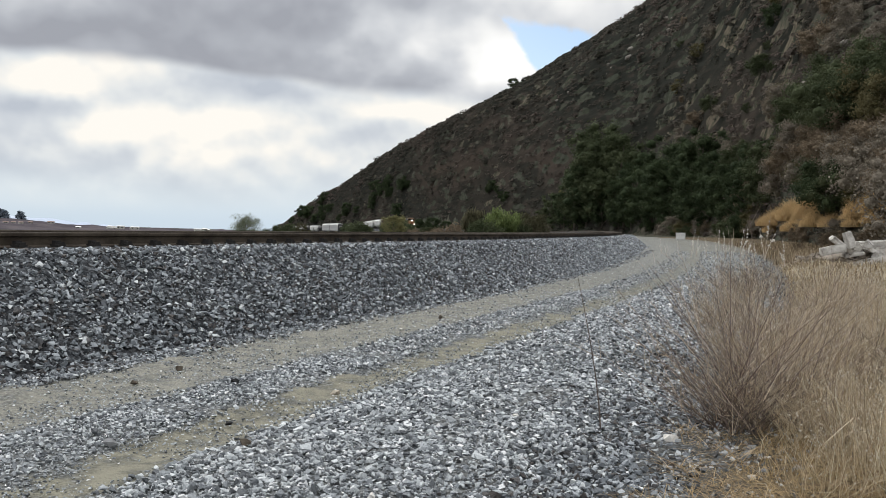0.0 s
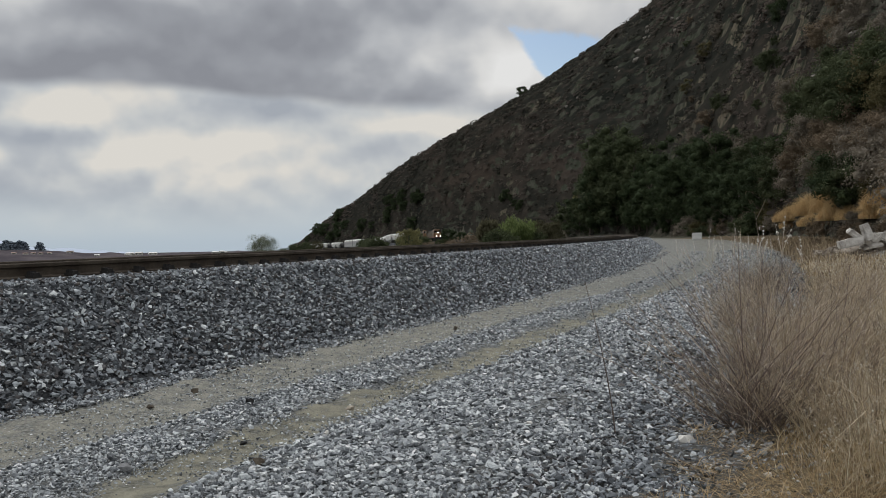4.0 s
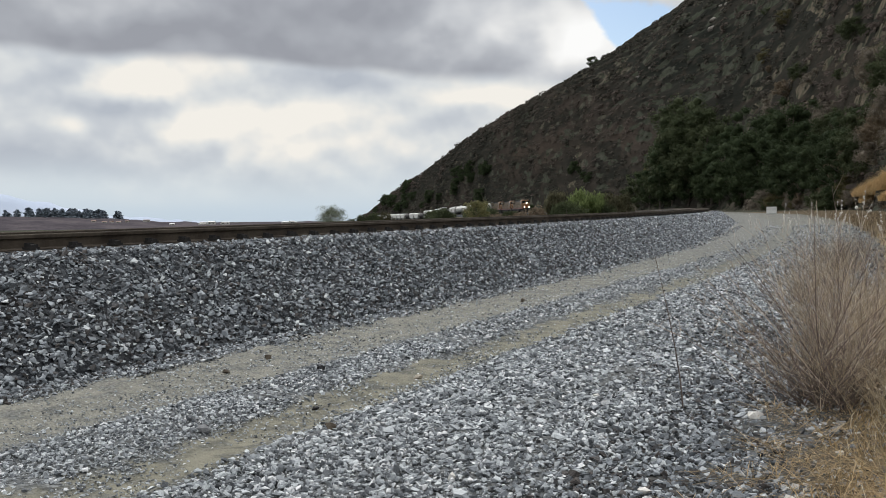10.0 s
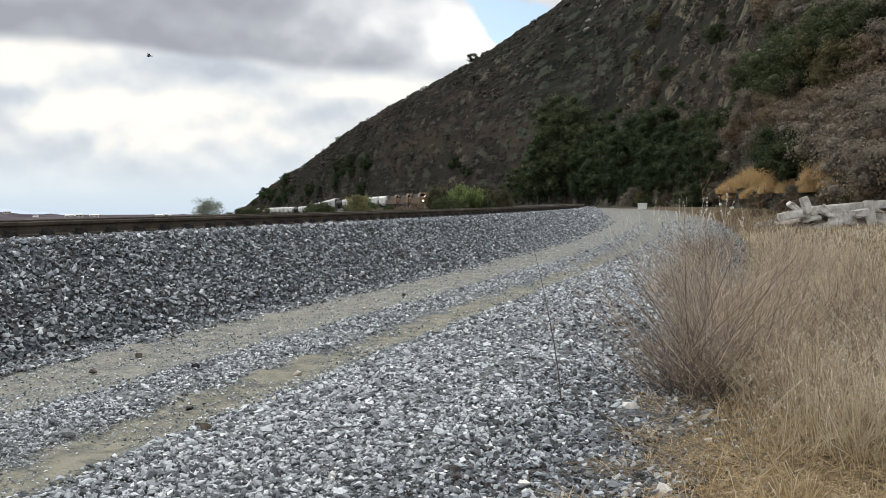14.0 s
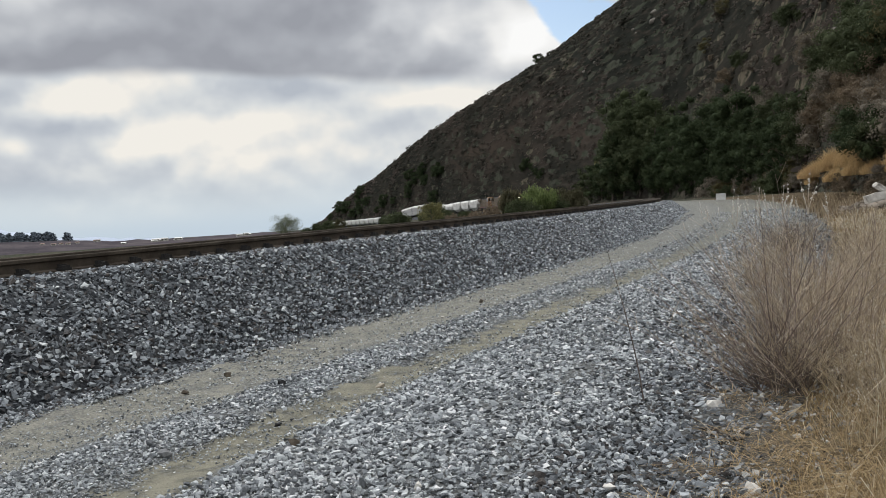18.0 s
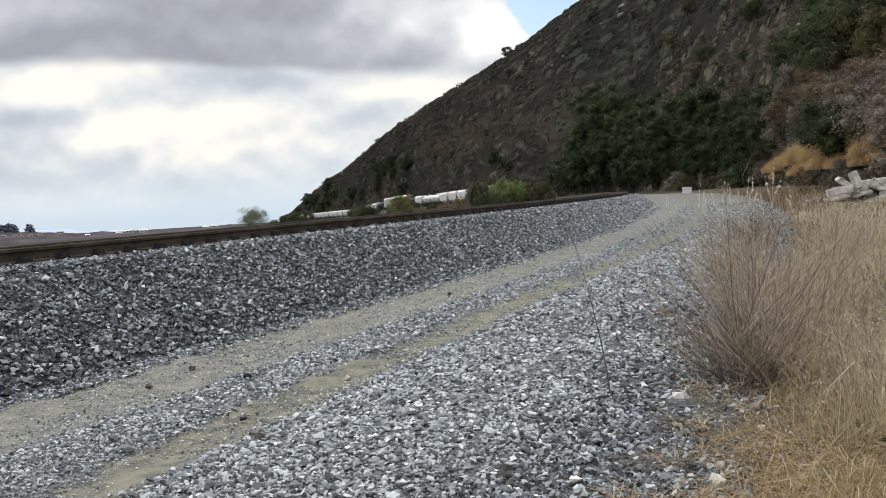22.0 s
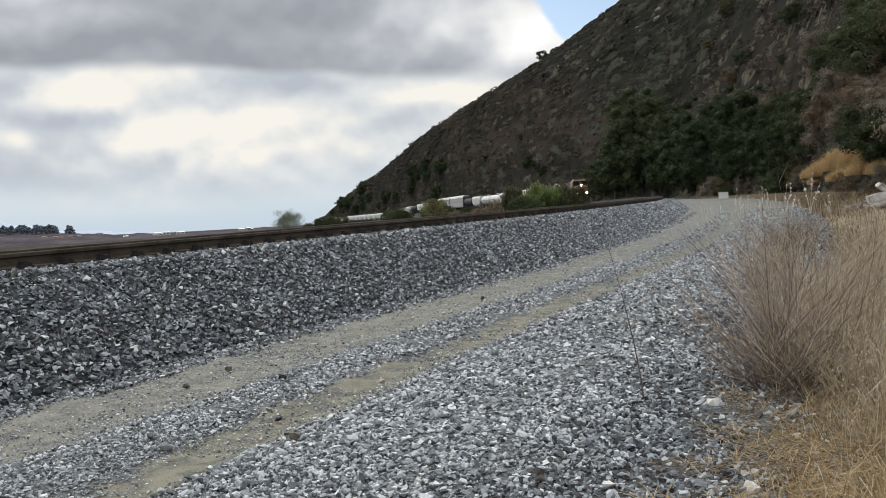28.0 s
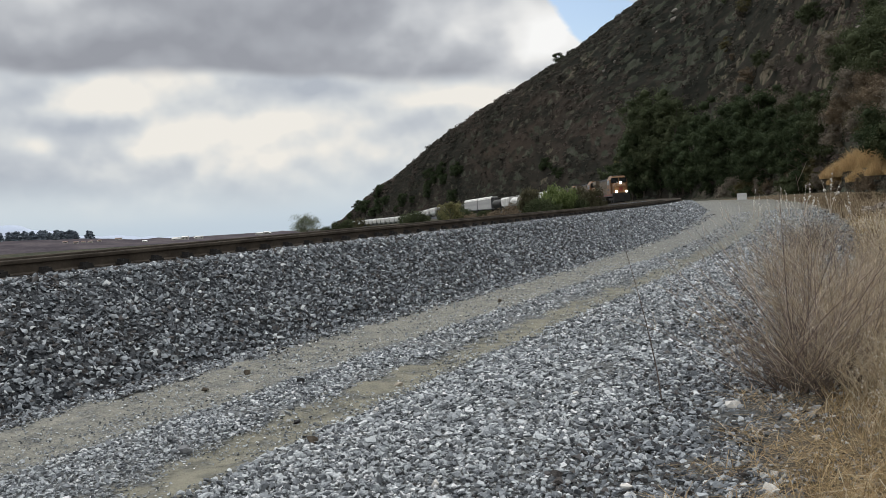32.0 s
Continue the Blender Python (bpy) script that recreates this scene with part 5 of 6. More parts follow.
    # olive trees higher on the slope
    for u, e, i, sz in ((0.575, 0.150, 2, 2.1), (0.592, 0.168, 2, 2.0), (0.61, 0.178, 4, 1.7), (0.632, 0.19, 2, 1.9), (0.552, 0.16, 2, 1.8), (0.56, 0.185, 2, 1.7), (0.64, 0.16, 4, 1.5), (0.66, 0.2, 2, 1.8), (0.525, 0.15, 2, 1.8), (0.50, 0.16, 1, 1.8)):
        d = settle(u, e - 0.02, 60.0)
        again(src[i], u * d, d, sz, rng.uniform(0, 6), 0.3)
    # low brown brush behind the verge
    for i in range(48):
        d = rng.uniform(26, 64)
        u = rng.uniform(0.40, 0.78)
        if 0.46 < u < 0.72 and d < 56:
            continue
        x, y = u * d, d
        s, n = along([x], [y])
        if n[0] < 10.5:
            continue
        again(src[rng.choice([0, 1, 4], p=[0.5, 0.35, 0.15])], x, y, rng.uniform(0.16, 0.36), rng.uniform(0, 6), 0.1)
    # tan feathery grass mounds
    for u, low, w, h, sd in ((0.492, 0.010, 1.9, 2.7, 5), (0.512, 0.016, 2.0, 3.2, 6), (0.600, 0.018, 1.5, 2.2, 7), (0.480, 0.008, 1.6, 2.0, 8), (0.588, 0.014, 1.2, 1.6, 9), (0.535, 0.020, 1.9, 3.0, 10), (0.618, 0.024, 1.5, 2.4, 11), (0.552, 0.014, 1.6, 2.4, 12), (0.636, 0.03, 1.2, 2.0, 13), (0.488, 0.003, 1.5, 1.7, 14), (0.514, 0.005, 1.6, 1.8, 15), (0.540, 0.007, 1.6, 1.8, 16), (0.562, 0.007, 1.3, 1.5, 17), (0.592, 0.009, 1.3, 1.5, 18), (0.618, 0.013, 1.3, 1.6, 19)):
        d = settle(u, low + 0.013)
        r2 = np.random.default_rng(sd)
        c = 4600
        a, q = r2.uniform(0, 6.28, c), r2.uniform(0, 1, c) ** 0.6
        p = np.stack([np.cos(a) * q * w, np.sin(a) * q * w, np.zeros(c)], -1)
        hh = h * (1 - 0.7 * q ** 2) * r2.uniform(0.6, 1.0, c)
        root = tagged(new("tan_brush"), "golden tan feathery dry brush at the foot of the hill", "bush")
        mesh_object("fronds", *blades(r2, p, hh, np.full(c, 0.03) * r2.uniform(0.6, 1.3, c), r2.uniform(0.15, 0.7, c)), M["tan_frond"], root)
        stand(root, u * d, d, 1.0, 0, 0.5)


slope_brush()


# ---- pale rocks and a dead branch on the hillside ----
def slope_rocks():
    rng = np.random.default_rng(91)
    for u, e, size, count in ((0.32, 0.237, 2.2, 4), (0.304, 0.207, 2.0, 3), (0.284, 0.191, 1.6, 3), (0.575, 0.232, 1.3, 4), (0.623, 0.231, 1.2, 3), (0.652, 0.246, 1.2, 3), (0.522, 0.185, 0.9, 3), (0.228, 0.165, 1.8, 2), (0.06, 0.08, 2.0, 2), (0.35, 0.25, 1.6, 3)):
        for q in range(count):
            uu, ee = u + rng.normal(0, 0.005), e + rng.normal(0, 0.006)
            d = settle(uu, ee, 60.0) if u > 0.4 else settle(uu, ee, 200.0)
            v, f = ico(2)
            v = v * (1 + 0.3 * wobble(v[:, 0] * 3 + q * 7, v[:, 1] * 3 + v[:, 2] * 2, 1.6, u * 50)[:, None]) * np.array([1.0, 0.8, 0.6]) * size * rng.uniform(0.35, 0.8)
            ob = mesh_object("rock", v, f, M["pale_rock"])
            tagged(ob, "pale weathered rock outcrop on the scrub slope", "rock", group="rocks on the hillside")
            stand(ob, uu * d, d, 1.0, rng.uniform(0, 6), 0.1)
    d = settle(0.44, 0.135, 70.0)
    g = np.linspace(0, 1, 6)[:, None]
    main = np.array([0.0, 0, -0.3]) + np.array([1.1, 0, 2.0]) * g + np.array([0.35, 0, 0]) * np.sin(g * 5)
    fork = main[3] + np.array([-0.5, 0.1, 0.9]) * g
    ob = mesh_object("dead_branch", *merge([tube(main, 0.09 * (1 - 0.7 * g[:, 0]), 6), tube(fork, 0.05 * (1 - 0.7 * g[:, 0]), 6)]), M["bleached"], None, True)
    tagged(ob, "bleached bare dead branch standing out of the brush", "branch")
    stand(ob, 0.44 * d, d, 1.0, 0.0, -0.5)


M["pale_rock"] = material("pale_rock", [(0.0, (0.14, 0.125, 0.105)), (0.5, (0.22, 0.20, 0.175)), (1.0, (0.32, 0.30, 0.27))], 0.6, 0.95, 0.6, 4.0)
M["bleached"] = material("bleached_wood", [(0.0, (0.42, 0.40, 0.37)), (1.0, (0.60, 0.58, 0.55))], 3.0, 0.9)
slope_rocks()


# ---- rubble, cabinet ----
def block(sx, sy, sz, bevel=0.03, rng=None, rough=0.0):
    bm = bmesh.new()
    bmesh.ops.create_cube(bm, size=1.0)
    bmesh.ops.scale(bm, vec=(sx, sy, sz), verts=bm.verts)
    if bevel:
        bmesh.ops.bevel(bm, geom=bm.edges[:], offset=bevel, segments=2, affect="EDGES")
    if rough:
        bmesh.ops.subdivide_edges(bm, edges=bm.edges[:], cuts=1)
        for v in bm.verts:
            v.co += Vector(rng.normal(0, rough, 3))
    return bm


M["concrete"] = material("pale_broken_concrete", [(0.0, (0.26, 0.24, 0.215)), (0.5, (0.48, 0.46, 0.425)), (1.0, (0.68, 0.66, 0.62))], 1.6, 0.9, 0.5, 9.0)
M["white_paint"] = material("white_painted_metal", [(0.0, (0.62, 0.62, 0.60)), (1.0, (0.8, 0.8, 0.78))], 1.5, 0.6)


def rubble():
    rng = np.random.default_rng(3)
    d = 38.0
    # name, length, depth, height, place across, height of its middle, tip and roll
    items = [("concrete_beam", 5.6, 0.36, 0.34, 24.9, 1.74, 5, 0), ("concrete_post", 0.42, 0.3, 1.42, 24.5, 1.22, 0, -7), ("concrete_slab", 1.05, 0.6, 0.22, 21.2, 1.5, 28, 8), ("concrete_slab", 0.34, 0.22, 0.75, 21.35, 1.72, 0, -18),
             ("concrete_block", 1.0, 0.6, 0.35, 20.75, 1.28, -12, 0), ("concrete_block", 0.9, 0.6, 0.5, 23.25, 1.12, 10, 0), ("concrete_block", 0.7, 0.5, 0.3, 23.9, 1.36, -8, 0), ("concrete_slab", 1.9, 0.5, 0.26, 22.0, 0.74, -14, 0),
             ("concrete_block", 0.5, 0.4, 0.35, 22.75, 0.98, 15, 0), ("concrete_block", 1.4, 0.6, 0.6, 25.5, 1.0, 5, 0), ("concrete_block", 0.4, 0.4, 0.4, 21.8, 1.42, 35, 10), ("concrete_slab", 0.8, 0.4, 0.2, 22.4, 1.34, 18, 5), ("concrete_block", 0.35, 0.3, 0.3, 22.2, 1.55, 30, 20), ("concrete_slab", 0.9, 0.4, 0.18, 21.7, 1.1, -20, 10), ("concrete_slab", 0.8, 0.5, 0.2, 25.0, 0.72, 12, -6)]
    for name, sx, sy, sz, x, z, tip, roll in items:
        y = 37.1 + rng.uniform(-0.25, 0.25) + (0.3 if name == "concrete_beam" else -0.35 if name == "concrete_post" else 0.0)
        ob = part(name, block(sx, sy, sz, 0.03, rng, 0.022), M["concrete"])
        ob.matrix_basis = pose(x, y, z, 0, -tip if name == "concrete_beam" else tip, -8 if name == "concrete_beam" else rng.uniform(-35, 20)) @ pose(0, 0, 0, roll * 0.6, roll, 0)
        tagged(ob, "broken pale concrete piece in a rubble heap" if name != "concrete_beam" else "long pale concrete beam lying on a rubble heap", "rubble", group="rubble heap")
    # earth under the rubble
    gx, gy = np.meshgrid(np.linspace(-4.2, 4.2, 34), np.linspace(-1.8, 1.8, 16), indexing="ij")
    px, py = gx.ravel() + 0.632 * d, gy.ravel() + d + 0.5
    h = 0.95 * np.clip(1 - (gx.ravel() / 4.2) ** 2, 0, 1) ** 0.7 * np.clip(1 - (gy.ravel() / 1.8) ** 2, 0, 1) ** 0.7
    pz = verge_z(px, py)[0] - 0.1 + h * (1 + 0.35 * wobble(px, py, 0.8, 2.0))
    tagged(mesh_object("earth_mound", np.stack([px, py, pz], -1), grid_faces(34, 16), M["concrete_dark"], None, True), "brown earth mound under the broken concrete", "mound", group="rubble heap")
    q = rng.uniform(-1, 1, (320, 2)) * np.array([3.9, 1.5])
    hh = 0.95 * np.clip(1 - (q[:, 0] / 4.2) ** 2, 0, 1) ** 0.7 * np.clip(1 - (q[:, 1] / 1.8) ** 2, 0, 1) ** 0.7
    sx, sy = q[:, 0] + 0.632 * d, q[:, 1] + d + 0.5
    scatter_stones("rubble_stones", np.stack([sx, sy, verge_z(sx, sy)[0] - 0.05 + hh], -1), rng.uniform(0.05, 0.2, 320), M["concrete_dark"], "small broken concrete and dirt clods", rng)
    # cabinet at the road's end
    x, y = 0.3737 * 88, 88.0
    z = float(verge_z([x], [y])[0][0])
    root = tagged(new("utility_cabinet"), "small white metal utility box by the road end", "utility box")
    root.matrix_basis = pose(x, y, z, 0, 0, -20)
    o = part("body", block(0.95, 0.6, 0.62, 0.02), M["white_paint"], root)
    o.location = (0, 0, 0.34)
    o = part("lid", block(1.02, 0.68, 0.06, 0.015), M["white_paint"], root)
    o.location = (0, 0, 0.68)
    for q in (-0.24, 0.24):
        o = part("door", block(0.4, 0.02, 0.48, 0.006), M["white_paint"], root)
        o.location = (q, -0.31, 0.34)


M["concrete_dark"] = material("dirty_rubble", [(0.0, (0.13, 0.105, 0.08)), (1.0, (0.34, 0.30, 0.25))], 1.2, 0.95)
rubble()


# ---- single stones on the road ----
def single_stones():
    rng = np.random.default_rng(91)
    forms = stone_forms(rng, 12, corners=14)
    meshes = []
    for v, f in forms:
        o = mesh_object("stone", v, f, M["single"])
        meshes.append(o.data)
        bpy.data.objects.remove(o)
    marks = [(-0.36, 6.74, 0.045, "pale"), (-1.15, 8.34, 0.055, "black_stone"), (-1.82, 9.25, 0.05, "brown"), (-2.08, 8.47, 0.045, "brown"), (2.17, 6.08, 0.065, "pale"), (0.05, 4.67, 0.04, "pale"), (1.17, 6.67, 0.045, "pale"), (1.86, 4.58, 0.03, "pale"),
             (2.36, 5.18, 0.035, "pale"), (1.04, 4.50, 0.05, "pale"), (-0.75, 5.93, 0.06, "brown"), (-1.64, 6.02, 0.065, "grey"), (-0.98, 6.78, 0.045, "black_stone"), (1.36, 14.72, 0.06, "brown"), (0.61, 12.83, 0.05, "pale"), (-0.21, 8.01, 0.06, "tan"), (1.71, 4.28, 0.07, "pale"), (1.25, 8.9, 0.08, "grey")]
    for x, y, sz, tone in marks:
        s, n = along([x], [y])
        v, f = forms[int(rng.integers(12))]
        ob = mesh_object("rock", v * sz * 0.85 * np.array([1, 1, 0.9]), f, M[tone])
        ob.matrix_basis = pose(x, y, float(road_z(s, n)[0]) + sz * 0.4 + 0.008, 0, 0, rng.uniform(0, 360))
        tagged(ob, {"pale": "pale whitish stone lying on the gravel road", "black_stone": "small black rock lying on the gravel road", "brown": "small brown clod of earth on the road", "grey": "larger grey stone lying on the gravel", "tan": "flat tan stone lying in the wheel rut"}[tone], "rock")
    for i in range(270):
        s, n = rng.uniform(2.8, 8.0), rng.uniform(5.6, 7.5)
        p = at(s, n)
        sz = rng.uniform(0.02, 0.033)
        o = new("stone", meshes[i % 12])
        o.parent = ROAD
        o.matrix_basis = Matrix.LocRotScale((p[0], p[1], float(road_z(s, n)) + sz * 0.4), Euler((rng.uniform(-0.5, 0.5), rng.uniform(-0.5, 0.5), rng.uniform(0, 6))), (sz, sz, sz))


M["single"] = material("road_stone", [(0.0, (0.13, 0.14, 0.15)), (0.5, (0.30, 0.315, 0.325)), (1.0, (0.52, 0.53, 0.53))], 30.0, 0.9, 0.4, 40, STONE_ISLE, random_by="object", isle=0.7)
M["pale"] = material("pale_stone", [(0.0, (0.50, 0.48, 0.44)), (1.0, (0.78, 0.76, 0.72))], 14.0, 0.85, 0.4, 50)
M["black_stone"] = material("black_stone", [(0.0, (0.008, 0.008, 0.009)), (1.0, (0.03, 0.03, 0.03))], 14.0, 0.85, 0.4, 50)
M["brown"] = material("brown_clod", [(0.0, (0.05, 0.04, 0.03)), (1.0, (0.12, 0.10, 0.075))], 14.0, 0.95, 0.4, 50)
M["grey"] = material("grey_stone", [(0.0, (0.16, 0.165, 0.17)), (1.0, (0.30, 0.305, 0.31))], 14.0, 0.9, 0.4, 50)
M["tan"] = material("tan_stone", [(0.0, (0.34, 0.30, 0.24)), (1.0, (0.5, 0.45, 0.37))], 14.0, 0.9, 0.4, 50)
single_stones()


# ---- ties and clips ----
def ties(root):
    rng = np.random.default_rng(8)
    tie_me = part("tie", block(2.6, 0.23, 0.2, 0.012), M["tie"], root)
    bm = bmesh.new()
    for dx, dz, sx, sz in ((0.0, 0.0, 0.14, 0.03), (-0.03, 0.035, 0.06, 0.055), (0.035, 0.026, 0.055, 0.04)):
        m = bmesh.ops.create_cube(bm, size=1.0)["verts"]
        bmesh.ops.scale(bm, vec=(sx, 0.13 if dz == 0 else 0.09, sz), verts=m)
        bmesh.ops.translate(bm, vec=(dx, 0, dz), verts=m)
    clip_me = part("clip", bm, M["black"], tie_me)
    first = True
    for i in range(230):
        s = -6 + i * 0.61
        a = float(np.interp(s, LINE_S, LINE_A))
        t = tie_me if first else new("tie", tie_me.data)
        t.parent = root
        c = at(s, -0.755, 0.0)
        t.matrix_basis = pose(c[0], c[1], float(rail_top(s)) - 0.288 + rng.normal(0, 0.003), 0, 0, -math.degrees(a))
        if s < 60:
            q = clip_me if first else new("clip", clip_me.data)
            q.parent = t
            q.matrix_basis = pose(0.755 + 0.125, 0, 0.125)
        first = False


# ---- the train ----
def glow(name, colour, strength):
    m = bpy.data.materials.new(name)
    m.use_nodes = True
    k = Nodes(m.node_tree)
    e = k.add("ShaderNodeEmission")
    k.put(e, 0, (*colour, 1)), k.put(e, 1, strength)
    k.t.links.new(e.outputs[0], k.add("ShaderNodeOutputMaterial").inputs[0])
    return m


# locomotive yellow, darkened in the paint for the shade the train stands in
M["shaded_yellow"] = material("dirty_yellow_paint", [(0.0, (0.085, 0.045, 0.024)), (0.5, (0.17, 0.088, 0.038)), (1.0, (0.25, 0.135, 0.06))], 0.8, 0.5, fine=0.4)
# hood yellow greyed and darkened to stand for shade and haze
M["dulled_yellow"] = material("grimy_hood_paint", [(0.0, (0.045, 0.035, 0.026)), (0.5, (0.11, 0.085, 0.058)), (1.0, (0.24, 0.20, 0.15))], 0.9, 0.6, fine=0.4)
M["loco_grey"] = material("grey_roof_paint", [(0.0, (0.05, 0.05, 0.053)), (1.0, (0.11, 0.11, 0.113))], 0.8, 0.6)
M["loco_red"] = material("red_stripe_paint", [(0.0, (0.14, 0.03, 0.02)), (1.0, (0.22, 0.05, 0.035))], 1.0, 0.5)
M["black"] = material("sooty_black_steel", [(0.0, (0.012, 0.012, 0.013)), (1.0, (0.04, 0.038, 0.036))], 1.5, 0.7)
M["glass"] = material("dark_cab_glass", [(0.0, (0.01, 0.012, 0.014)), (1.0, (0.02, 0.023, 0.026))], 2.0, 0.08, spec=0.6)
M["car_white"] = material("weathered_white_paint", [(0.0, (0.416, 0.403, 0.39)), (0.5, (0.65, 0.65, 0.624)), (1.0, (0.858, 0.858, 0.845))], 0.5, 0.6)
M["car_grey"] = material("light_grey_car_paint", [(0.0, (0.26, 0.26, 0.26)), (0.5, (0.38, 0.38, 0.38)), (1.0, (0.48, 0.48, 0.47))], 0.5, 0.65)
M["car_brown"] = material("brown_car_paint", [(0.0, (0.10, 0.05, 0.035)), (1.0, (0.19, 0.10, 0.07))], 0.6, 0.7)
M["lamp"] = glow("headlight", (1.0, 0.93, 0.78), 9.0)


def hull(name, rings, mat, parent, label=""):
    """A closed form lofted through equal rings of points."""
    k = len(rings[0])
    v = np.concatenate([np.asarray(r, float) for r in rings])
    f = [tuple(q) for q in grid_faces(len(rings), k, True)]
    f += [tuple(range(k))[::-1], tuple(range((len(rings) - 1) * k, len(rings) * k))]
    bm = bmesh.new()
    vs = [bm.verts.new(p) for p in v]
    for q in f:
        bm.faces.new([vs[i] for i in q])
    bmesh.ops.recalc_face_normals(bm, faces=bm.faces[:])
    return part(name, bm, mat, parent, label)


def box_at(name, x0, x1, w, z0, z1, mat, parent, bevel=0.04, y=0.0, label=""):
    ob = part(name, block(x1 - x0, w, z1 - z0, bevel), mat, parent, label)
    ob.location = ((x0 + x1) / 2, y, (z0 + z1) / 2)
    return ob


def drum(radius, length, seg=16):
    bm = bmesh.new()
    bmesh.ops.create_cone(bm, cap_ends=True, segments=seg, radius1=radius, radius2=radius, depth=length)
    return bm


def bogie(parent, x, axles, gap):
    fr = box_at("bogie", x - gap * (axles - 1) / 2 - 0.6, x + gap * (axles - 1) / 2 + 0.6, 2.3, 0.5, 0.95, M["black"], parent, 0.05)
    for i in range(axles):
        w = part("wheelset", drum(0.48, 1.55), M["black"], fr)
        w.matrix_basis = pose((i - (axles - 1) / 2) * gap, 0, 0.48 - 0.725, 90, 0, 0)


def locomotive(label, lit=True, hood="shaded_yellow"):
    r = tagged(new("locomotive"), label, "locomotive", group="freight train")
    box_at("underframe", -10.6, 10.6, 3.0, 1.15, 1.55, M["loco_grey"], r)
    for q in (-1.51, 1.51):
        box_at("side_stripe", -10.5, 10.5, 0.03, 1.3, 1.48, M["loco_red"], r, 0.005, q)
    box_at("fuel_tank", -3.2, 3.2, 2.7, 0.45, 1.15, M["black"], r, 0.15)
    bogie(r, -6.9, 3, 1.85), bogie(r, 6.9, 3, 1.85)
    box_at("engine_hood", -7.0, 5.6, 1.9, 1.55, 4.05, M[hood], r)
    box_at("hood_roof", -7.0, 5.6, 1.75, 4.05, 4.4, M["loco_grey"], r, 0.12)
    hull("radiator_wing", [[(x, -1.0, 1.55), (x, 1.0, 1.55), (x, 1.0, 3.2), (x, 1.5, 3.7), (x, 1.5, 4.4), (x, -1.5, 4.4), (x, -1.5, 3.7), (x, -1.0, 3.2)] for x in (-10.3, -6.2)], M[hood], r)
    for x in (-9.4, -7.9, -6.9, -1.0, 0.6):
        f = part("roof_fan", drum(0.62, 0.22), M["black"], r)
        f.location = (x, 0, 4.52)
    for x in (2.0, 3.4):
        box_at("exhaust_hatch", x - 0.5, x + 0.5, 1.2, 4.4, 4.65, M["loco_grey"], r, 0.05)
    for x in np.arange(-5.6, 5.2, 1.35):
        for q in (-0.96, 0.96):
            box_at("hood_door", x, x + 1.2, 0.03, 1.75, 3.6, M[hood], r, 0.008, q)
    hull("cab", [[(x, -w, 1.55), (x, w, 1.55), (x, w, 4.0), (x, w * 0.72, z), (x, -w * 0.72, z), (x, -w, 4.0)] for x, w, z in ((5.6, 1.5, 4.7), (8.3, 1.5, 4.7), (8.75, 1.46, 4.35))], M["shaded_yellow"], r)
    box_at("cab_roof", 5.6, 8.4, 2.1, 4.68, 4.76, M["loco_grey"], r, 0.02)
    for q in (-0.72, 0.72):
        box_at("windscreen", 8.70, 8.79, 1.25, 3.45, 4.3, M["glass"], r, 0.02, q)
    for q in (-1.505, 1.505):
        for x in (6.1, 7.2):
            box_at("side_window", x, x + 0.8, 0.03, 3.2, 4.0, M["glass"], r, 0.01, q)
        box_at("number_panel", 6.0, 7.8, 0.02, 2.2, 2.55, M["loco_grey"], r, 0.005, q, "dark bars in place of the painted number")
    hull("nose", [[(x, -w, 1.55), (x, w, 1.55), (x, w, z - 0.25), (x, w * 0.75, z), (x, -w * 0.75, z), (x, -w, z - 0.25)] for x, w, z in ((8.6, 1.25, 3.45), (10.1, 1.1, 3.2), (10.35, 0.95, 2.9))], M["shaded_yellow"], r)
    box_at("nose_emblem", 10.33, 10.4, 0.6, 2.0, 2.7, M["loco_red"], r, 0.01)
    hull("snow_plough", [[(x, -w, z0), (x, w, z0), (x, w, 1.15), (x, -w, 1.15)] for x, w, z0 in ((10.3, 1.4, 0.25), (10.75, 1.45, 0.2), (11.05, 1.3, 0.2))], M["black"], r)
    box_at("front_sill", 10.5, 10.75, 3.0, 1.1, 1.7, M["black"], r, 0.03)
    for x, q, z in () if not lit else ((10.25, 0.0, 3.42), (10.78, -0.85, 1.9), (10.78, 0.85, 1.9)):
        h = part("headlight", drum(0.19, 0.12), M["lamp"], r, "lit round headlight")
        h.matrix_basis = pose(x, q, z, 0, 90, 0)
    for q in (-1.42, 1.42):
        for z in (2.1, 2.6):
            o = part("handrail", drum(0.025, 16.0, 6), M["shaded_yellow"], r)
            o.matrix_basis = pose(-2.4, q, z, 0, 90, 0)
        for x in np.arange(-10.2, 5.8, 2.6):
            o = part("stanchion", drum(0.025, 1.1, 6), M["shaded_yellow"], r)
            o.matrix_basis = pose(x, q, 2.1)
    return r


